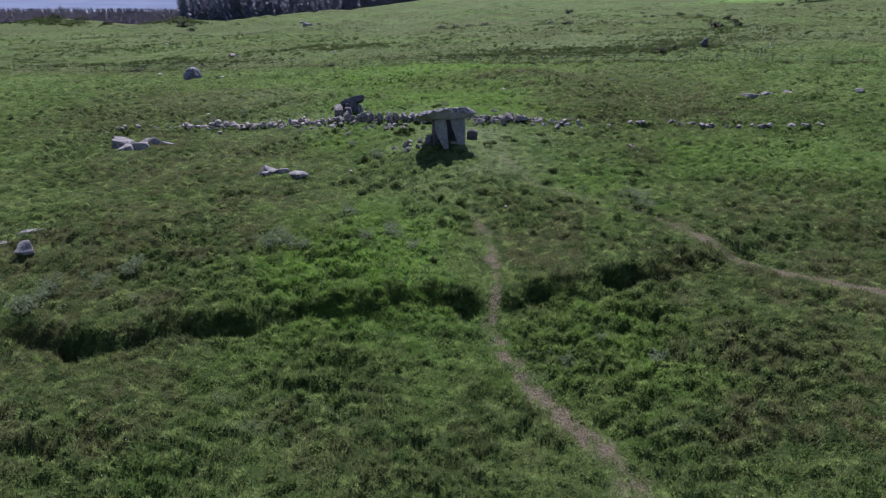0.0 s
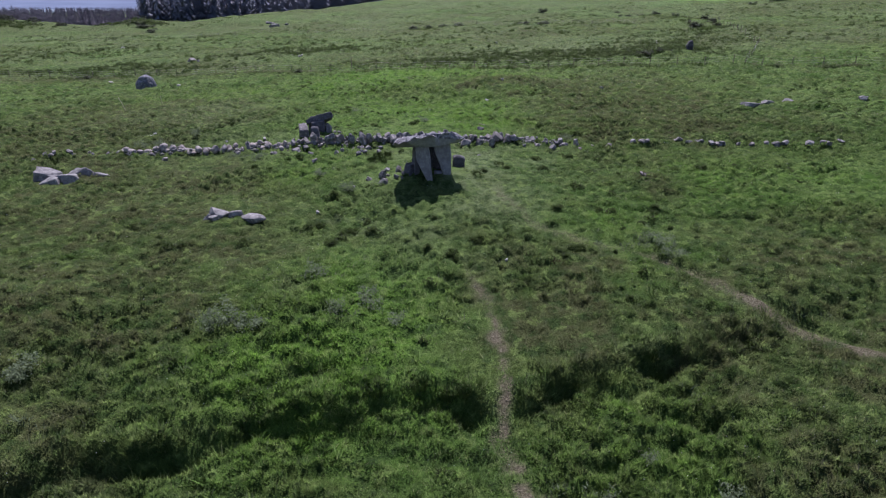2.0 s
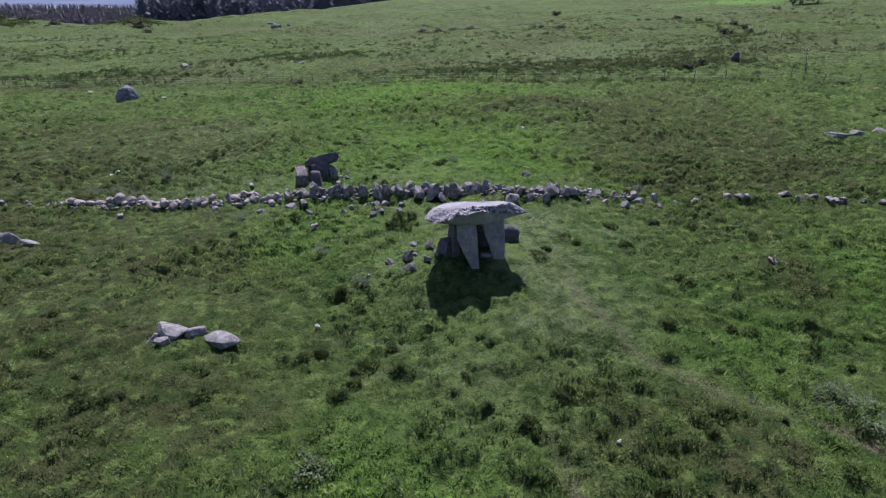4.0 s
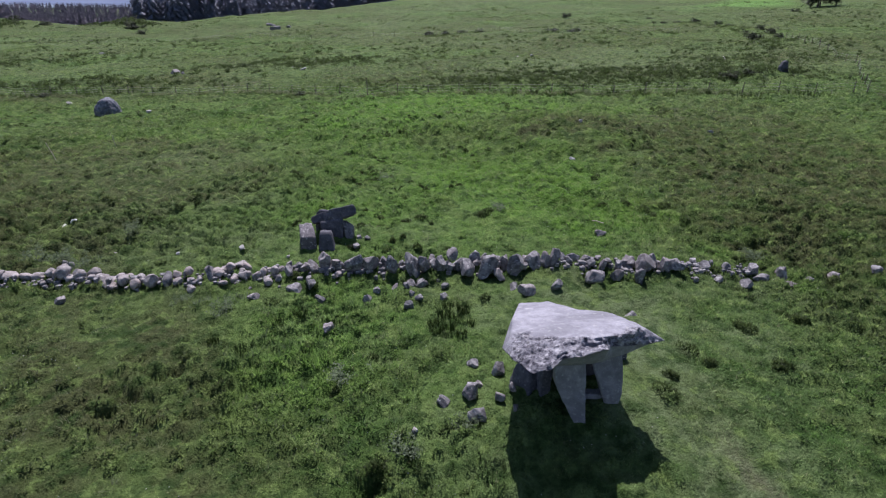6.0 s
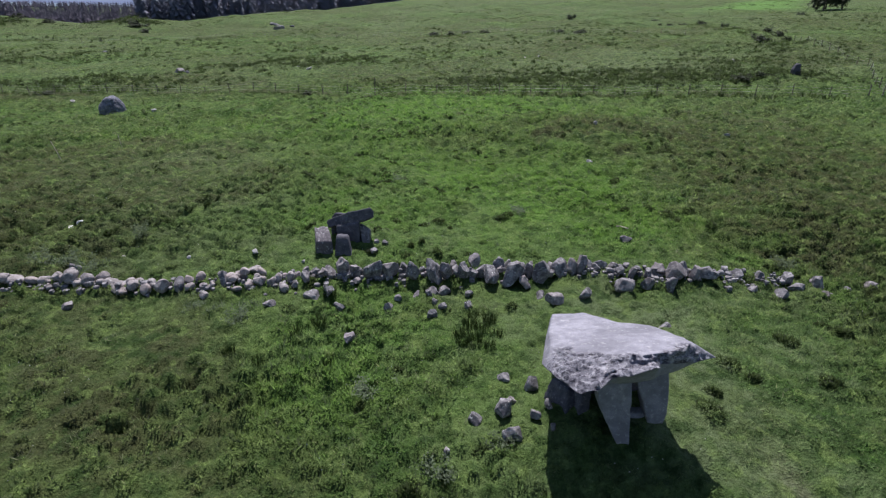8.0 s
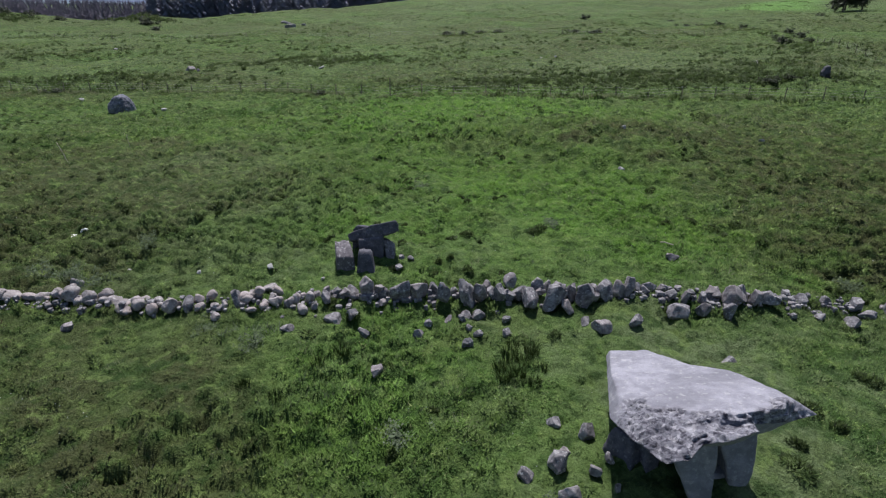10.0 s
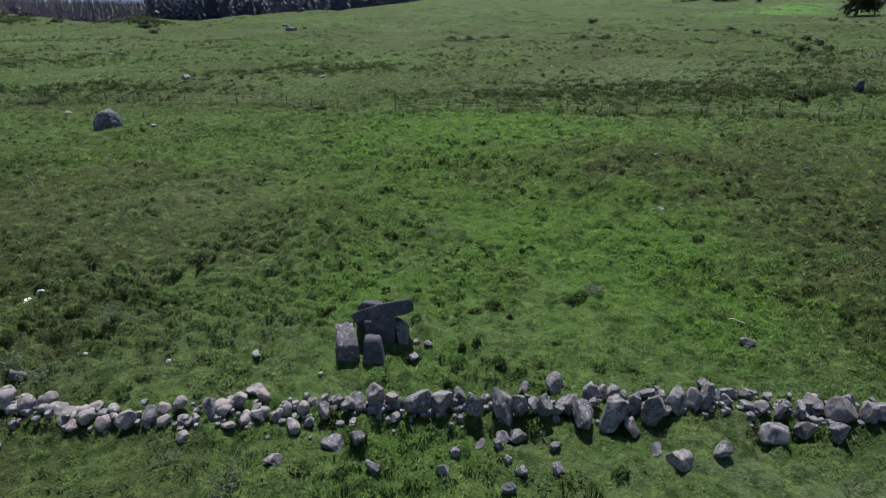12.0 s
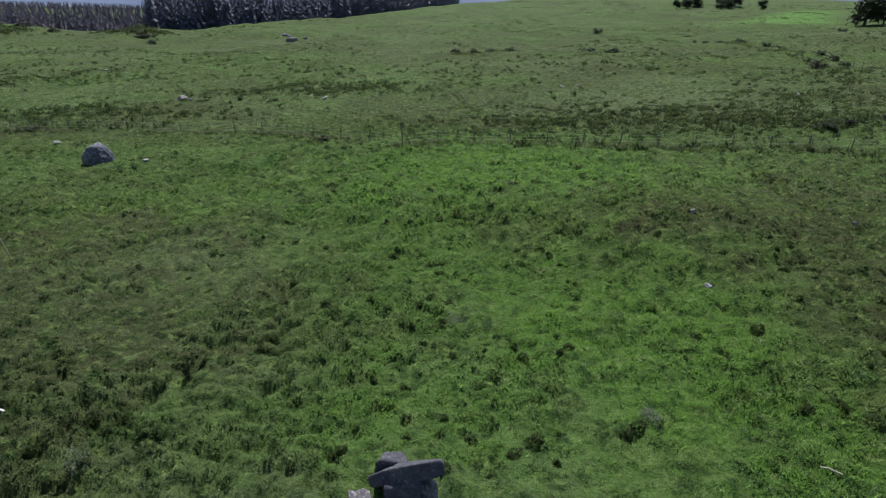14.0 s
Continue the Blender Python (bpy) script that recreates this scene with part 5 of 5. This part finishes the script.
# ---- plants that stand out ----
def clump_mesh(name, material, count, radius, tall, broad, seed, upright=0.5):
    """Stems that rise from one root and fan out."""
    rng = np.random.default_rng(seed)
    r, a = radius * 0.45 * np.sqrt(rng.uniform(0, 1, count)), rng.uniform(0, 2 * np.pi, count)
    out = rng.uniform(0.1, 1.0, count) * upright
    h = tall * rng.uniform(0.55, 1.1, count) * (1 - 0.25 * out)
    base = np.c_[r * np.cos(a), r * np.sin(a), np.full(count, -0.05)]
    mid = base + np.c_[np.cos(a) * out * h * 0.5, np.sin(a) * out * h * 0.5, h * 0.65]
    tip = base + np.c_[np.cos(a) * out * h * 1.3, np.sin(a) * out * h * 1.3, h]
    b = rng.uniform(0, 2 * np.pi, count)
    side = np.c_[np.cos(b), np.sin(b), 0 * b] * broad / 2
    v = np.empty((count * 5, 3))
    v[0::5], v[1::5], v[2::5], v[3::5], v[4::5] = base - side, base + side, mid - side * 0.8, mid + side * 0.8, tip
    k = np.arange(count)[:, None] * 5
    f = np.concatenate([k + [0, 1, 3], k + [0, 3, 2], k + [2, 3, 4]])
    return mesh_of(name, v, f, material)


def shrub_mesh(name, material, count, size, leaf, seed):
    """A low bush: small leaves in uneven clumps over hidden stems."""
    rng = np.random.default_rng(seed)
    centres = rng.normal(size=(14, 3)) * np.array([0.34, 0.34, 0.2]) + np.array([0, 0, 0.42])
    centres[:, 2] = np.abs(centres[:, 2])
    c = centres[rng.integers(14, size=count)] + rng.normal(size=(count, 3)) * 0.13
    c[:, 2] = np.abs(c[:, 2])
    a, b = rng.normal(size=(count, 3)), rng.normal(size=(count, 3))
    a /= np.linalg.norm(a, axis=1)[:, None]
    b /= np.linalg.norm(b, axis=1)[:, None]
    s = leaf * rng.uniform(0.6, 1.3, count)[:, None]
    v = np.empty((count * 3, 3))
    v[0::3], v[1::3], v[2::3] = c * size - a * s / 2, c * size + a * s / 2, c * size + b * s
    return upright(mesh_of(name, v, np.arange(count * 3).reshape(-1, 3), material))


def plant(name, label, category, group, meshes, spots):
    """The same kind of plant at each spot: x, y, size."""
    for i, (x, y, s) in enumerate(spots):
        ob = tagged(new(name, meshes[i % len(meshes)]), label, category, group)
        ob.matrix_basis = Matrix.LocRotScale((x, y, on_ground(x, y)), Euler((0, 0, RNG.uniform(0, 6.3))), (s, s, s * RNG.uniform(0.85, 1.15) * (0.55 if meshes is GORSE else 1.0)))


RUSHES = [clump_mesh("rush_clump", RUSH, 90, 0.45, 0.42, 0.018, 500 + i, 0.55) for i in range(3)]
MYRTLES = [shrub_mesh("low_shrub", MYRTLE, 420, 0.55, 0.055, 520 + i) for i in range(3)]
GORSE = [shrub_mesh("dark_bush", DARK_LEAF, 700, 1.0, 0.14, 540 + i) for i in range(3)]
plant("rush_clump", "tall dark green rush clump in the turf", "rushes", "rushes by the tomb", RUSHES, [(-3.17, 38.54, 0.9), (-2.82, 39.02, 1.0), (-2.7, 38.16, 1.0), (-2.17, 39.2, 1.0), (-2.04, 38.49, 0.8), (-2.66, 39.61, 0.8), (-2.32, 37.79, 0.8), (-3.12, 37.98, 0.9), (-2.45, 38.8, 0.9), (-7.4, 41.01, 1.0), (-8.06, 38.76, 0.9), (-7.48, 39.3, 1.0), (-6.16, 38.57, 0.7), (-9.87, 38.05, 0.8), (-8.92, 37.56, 0.8), (-0.38, 18.94, 1.0), (-1.65, 18.69, 1.0), (0.9, 18.67, 0.9), (0.48, 18.7, 1.0), (3.5, 28.38, 0.8), (2.26, 27.3, 0.8), (-6.89, 37.29, 0.7), (6.8, 19.9, 0.9), (-5.83, 15.97, 0.8)])
plant("low_shrub", "low grey-green leafy shrub in rough grass", "shrub", "low grey-green shrubs", MYRTLES, [(-6.71, 21.97, 1.4), (-5.91, 21.61, 1.3), (-7.04, 21.44, 1.0), (-4.26, 24.92, 1.2), (-2.25, 23.18, 1.1), (-1.96, 22.69, 1.0), (-11.74, 19.44, 1.2), (-11.81, 19.13, 0.9), (-14.2, 17.09, 1.4), (-13.95, 17.82, 1.2), (-14.43, 16.85, 1.1), (-12.5, 18.37, 1.0), (9.75, 26.61, 1.1), (9.87, 25.65, 1.2), (9.34, 27.14, 1.0), (-3.16, 22.38, 0.9), (-1.17, 21.77, 0.9), (4.14, 15.29, 0.8), (5.48, 16.34, 0.8), (6.92, 14.91, 0.9), (-5.74, 35.91, 1.1), (-16.29, 46.97, 1.0), (-10.12, 39.93, 1.1), (-11.86, 40.74, 0.8), (-5.58, 54.66, 1.1), (-3.99, 33.12, 1.0), (-17.83, 44.37, 1.2), (-19.33, 45.05, 1.2), (-17.0, 44.03, 1.1), (9.75, 43.45, 1.0), (0.05, 48.42, 1.1), (-2.36, 34.11, 0.9)])
plant("dark_bush", "dark low bush on the far slope", "bush", "dark bushes on the far slope", GORSE, [(63.1, 195.69, 1.0), (64.85, 193.92, 1.2), (70.68, 187.04, 1.8), (73.96, 181.05, 1.8), (76.57, 180.29, 1.2), (61.9, 140.98, 2.6), (69.0, 150.8, 1.8), (29.08, 172.62, 1.6), (33.98, 169.89, 2.2), (44.51, 226.63, 2.6), (32.2, 91.2, 0.9), (33.1, 90.8, 0.9), (34.6, 91.0, 1.0), (33.6, 92.0, 0.9), (36.4, 91.6, 0.7), (-98.75, 226.63, 3.0), (-95.92, 226.28, 3.0)] + [(-91.07, 218.53, 2.6), (-17.04, 89.96, 1.0), (-52.31, 100.1, 1.2), (69.58, 147.55, 1.8), (67.35, 140.7, 1.4), (66.57, 209.38, 1.2), (-1.35, 177.17, 1.6), (2.91, 177.05, 1.6), (7.09, 175.81, 1.8), (11.24, 174.96, 1.8), (116.92, 217.19, 2.2), (69.44, 195.26, 1.3), (-150, 236, 4.0), (-142, 238, 3.4), (-158, 238, 3.6), (-133, 240, 2.6), (-105, 246, 2.4)])

# ---- sticks and a bent pipe ----
def rod(name, label, category, points, thick, material):
    cu = bpy.data.curves.new(name, "CURVE")
    cu.dimensions, cu.bevel_depth, cu.bevel_resolution, cu.use_fill_caps = "3D", thick, 2, True
    sp = cu.splines.new("POLY")
    sp.points.add(len(points) - 1)
    for q, p in zip(sp.points, points):
        q.co = (*p, 1)
    cu.materials.append(material)
    return tagged(new(name, cu), label, category)


z = on_ground(-28.4, 62.3)
rod("marker_stick", "thin bleached stick leaning in the pasture", "stick", [(-28.3, 62.0, z - 0.1), (-28.6, 62.15, z + 0.6), (-28.95, 62.3, z + 1.3)], 0.022, PALE_STICK)
z = on_ground(-27.3, 67.9)
rod("marker_stick", "thin upright bleached stick in the pasture", "stick", [(-27.25, 67.9, z - 0.1), (-27.35, 67.9, z + 0.5), (-27.4, 67.9, z + 1.0)], 0.02, PALE_STICK)
z = on_ground(4.3, 46.2)
rod("fallen_stick", "short pale stick lying in the turf", "stick", [(4.0, 46.35, z + 0.06), (4.15, 46.28, z + 0.1), (4.45, 46.1, z + 0.05)], 0.024, PALE_STICK)
z = on_ground(-20.4, 48.9)
pipe = thing("bent_pipe", "white bent plastic pipe half sunk in turf", "pipe", (-20.4, 48.9, z))
for points, thick, label in (([(0.1, -0.4, 0.0), (-0.08, -0.15, 0.1), (-0.15, 0.1, 0.13), (-0.17, 0.3, 0.06)], 0.07, "thick end"), ([(-0.24, 0.8, 0.0), (-0.16, 0.82, 0.12), (0.0, 0.8, 0.17), (0.2, 0.74, 0.13), (0.42, 0.64, 0.02)], 0.042, "thin arched end")):
    ob = rod("pipe_piece", "", "", points, thick, WHITE_PIPE)
    ob.parent = pipe
    tagged(ob, label)

# ---- pale flower heads in the grass ----
fx, fy = scatter(8, 56, 0.9)
fx, fy = fx[vnoise(fx, fy, 5, 61) > 0.0], fy[vnoise(fx, fy, 5, 61) > 0.0]
fz = height(fx, fy, True) + 0.12
k = len(fx)
v = np.empty((k * 4, 3))
for i, (dx, dy, dz) in enumerate(((-1, -0.6, 0), (1, -0.6, 0), (0, 1, 0.2), (0, 0, 1.4))):
    v[i::4] = np.c_[fx + dx * 0.014, fy + dy * 0.014, fz + dz * 0.014]
n4 = np.arange(k)[:, None] * 4
tagged(new("flower_heads", mesh_of("flower_heads", v, np.concatenate([n4 + [0, 1, 3], n4 + [1, 2, 3], n4 + [2, 0, 3], n4 + [0, 2, 1]]), plain("pale_petals", (0.62, 0.62, 0.55), 0.8, 0.2))), "tiny pale flower heads scattered in the grass", "flowers", kind="stuff")

# ---- woods, lake and far hills ----
def spruce(rng, tall, whorls=11, slim=0.11):
    """One spruce as corners and triangles: a bare lower trunk and whorls of drooping boughs."""
    v, f = [], []
    r = tall * 0.012
    for i in range(5):
        a = i * 2 * math.pi / 5
        v.append((r * math.cos(a), r * math.sin(a), -1.0))
    v.append((0, 0, tall * 0.97))
    f += [(i, (i + 1) % 5, 5) for i in range(5)]
    for w in range(whorls):
        k = 0.06 + 0.94 * w / whorls
        reach = tall * slim * (1.05 - k) ** 0.8 + 0.25
        for j in range(6):
            a = j * math.pi / 3 + rng.uniform(-0.5, 0.5)
            q = reach * rng.uniform(0.6, 1.2)
            n = len(v)
            side = 0.35 * q
            z = tall * k + rng.uniform(-0.6, 0.6) * tall / whorls
            v.append((0, 0, z + tall * 0.66 / whorls))
            v.append((q * math.cos(a) - side * math.sin(a), q * math.sin(a) + side * math.cos(a), z - q * 0.25))
            v.append((q * math.cos(a) + side * math.sin(a), q * math.sin(a) - side * math.cos(a), z - q * 0.25))
            f.append((n, n + 1, n + 2))
    return np.array(v), np.array(f)


def wood(name, label, places, seed, whorls=11, material=HAZY_SPRUCE, slim=0.11):
    rng = np.random.default_rng(seed)
    kinds = [spruce(rng, 1.0 * 14, whorls, slim) for _ in range(5)]
    vs, fs, n = [], [], 0
    for x, y, tall in places:
        v, f = kinds[int(rng.integers(5))]
        a, s = rng.uniform(0, 6.3), tall / 14
        c, d = math.cos(a) * s, math.sin(a) * s
        z = float(height(np.array([x]), np.array([y]))[0])
        vs.append(np.c_[v[:, 0] * c - v[:, 1] * d + x, v[:, 0] * d + v[:, 1] * c + y, v[:, 2] * s + z])
        fs.append(f + n)
        n += len(v)
    tagged(new(name, upright(mesh_of(name, np.concatenate(vs), np.concatenate(fs), material))), label, "trees", kind="stuff")


def stand(n, a0, a1, d0, d1, tall, seed):
    """Trees between two bearings (metres across for each metre ahead) and two distances."""
    rng = np.random.default_rng(seed)
    a, d = rng.uniform(a0, a1, n), rng.uniform(d0, d1, n)
    crest = 265 + 1.1 * np.clip(a * 300 + 110, 0, 400)
    return [(q * (crest_y + e), crest_y + e, tall * rng.uniform(0.7, 1.15)) for q, e, crest_y in zip(a, d, crest)]


wood("spruce_wood", "dense spruce wood behind the crest, tinted blue-grey by haze", stand(820, -0.43, 0.02, 14, 100, 19, 81), 82)
wood("low_wood", "lower spruce wood beyond the pasture crest", stand(2000, -1.15, -0.33, 45, 230, 9.0, 83) + stand(2000, -1.15, -0.3, 230, 950, 15.0, 85) + stand(800, -1.15, -0.35, 950, 1120, 13.0, 86) + stand(800, -1.15, -0.35, 1120, 1245, 11.0, 87), 84, 6, HAZY_LARCH, 0.14)


def broadleaf(name, label, x, y, tall, seed):
    """A tree: tapered trunk with limbs, and a crown of many leaf clumps with gaps."""
    rng = np.random.default_rng(seed)
    t = thing(name, label, "tree", (x, y, on_ground(x, y)))
    bm = bmesh.new()
    ends = []
    for i in range(7):
        a, k = rng.uniform(0, 6.3), rng.uniform(0.35, 0.75)
        ends.append(Vector((math.cos(a) * tall * 0.25, math.sin(a) * tall * 0.25, tall * rng.uniform(0.22, 0.88))))
        start = Vector((0, 0, tall * k * 0.6))
        m = (ends[-1] - start).to_track_quat("Z", "Y").to_matrix().to_4x4()
        ln = (ends[-1] - start).length
        bmesh.ops.create_cone(bm, segments=6, radius1=tall * 0.014, radius2=0.03, depth=ln, matrix=Matrix.Translation((start + ends[-1]) / 2) @ m)
    bmesh.ops.create_cone(bm, cap_ends=True, segments=8, radius1=tall * 0.035, radius2=tall * 0.015, depth=tall * 0.7, matrix=Matrix.Translation((0, 0, tall * 0.33)))
    me = bpy.data.meshes.new("trunk")
    bm.to_mesh(me)
    bm.free()
    me.materials.append(BARK)
    part("trunk", me, t)
    count = 2200
    c = np.array([e[:] for e in ends])[rng.integers(7, size=count)] + rng.normal(size=(count, 3)) * np.array([0.13, 0.13, 0.11]) * tall
    a, b = rng.normal(size=(count, 3)), rng.normal(size=(count, 3))
    s = tall * 0.05
    v = np.empty((count * 3, 3))
    v[0::3], v[1::3], v[2::3] = c - a * s / 2, c + a * s / 2, c + b * s
    part("crown", upright(mesh_of("crown", v, np.arange(count * 3).reshape(-1, 3), DARK_LEAF)), t)


for i, (x, y, tall) in enumerate(((137, 238, 9), (141, 243, 8), (145, 240, 7))):
    broadleaf("field_tree", "dark bushy tree at the edge of a bright field", x, y, tall, 600 + i)
for i in range(9):
    broadleaf("hedge_tree", "dark hedgerow tree along the far field", 118 + i * 5 + (i % 3) * 2, 352 + (i % 4) * 5, 4.5 + i % 4, 620 + i)

lake_y = np.linspace(1400, 1640, 24)
lake_x = np.linspace(-1650, -640, 60)
LX, LY = np.meshgrid(lake_x, lake_y)
LY = 1520 + (LY - 1520) * np.clip(0.75 + 0.5 * vnoise(LX, 0 * LX, 170, 91), 0.1, 1) + 40 * vnoise(LX, LY, 150, 92)
c = (np.arange(23)[:, None] * 60 + np.arange(59)[None, :]).ravel()
n = Nodes("lake_water")
n.bump(n.noise(n.place(), 0.4, 3), 0.6, 0.4)
tagged(new("lake_water", mesh_of("lake_water", np.c_[LX.ravel(), LY.ravel(), np.full(LX.size, -28.0)], np.c_[c, c + 1, c + 61, c + 60], n.done((0.03, 0.045, 0.06), 0.28, 0.5))), "bright still lake far beyond the woods", "lake", kind="structure")

hx = np.linspace(-4200, 3200, 120)
ridge = 150 + 70 * vnoise(hx, 0 * hx, 900, 95) + 25 * vnoise(hx, 0 * hx, 260, 96)
rows = []
for k, d in ((0.0, 1660), (0.1, 2300), (0.45, 3000), (0.8, 3400), (1.0, 3700)):
    rows.append(np.c_[hx, d + 60 * vnoise(hx, 0 * hx + d, 300, 97), -30 + ridge * k])
c = (np.arange(4)[:, None] * 120 + np.arange(119)[None, :]).ravel()
n = Nodes("haze_tinted_hills")
# Haze is put into the hills' blue colour and a faint glow.
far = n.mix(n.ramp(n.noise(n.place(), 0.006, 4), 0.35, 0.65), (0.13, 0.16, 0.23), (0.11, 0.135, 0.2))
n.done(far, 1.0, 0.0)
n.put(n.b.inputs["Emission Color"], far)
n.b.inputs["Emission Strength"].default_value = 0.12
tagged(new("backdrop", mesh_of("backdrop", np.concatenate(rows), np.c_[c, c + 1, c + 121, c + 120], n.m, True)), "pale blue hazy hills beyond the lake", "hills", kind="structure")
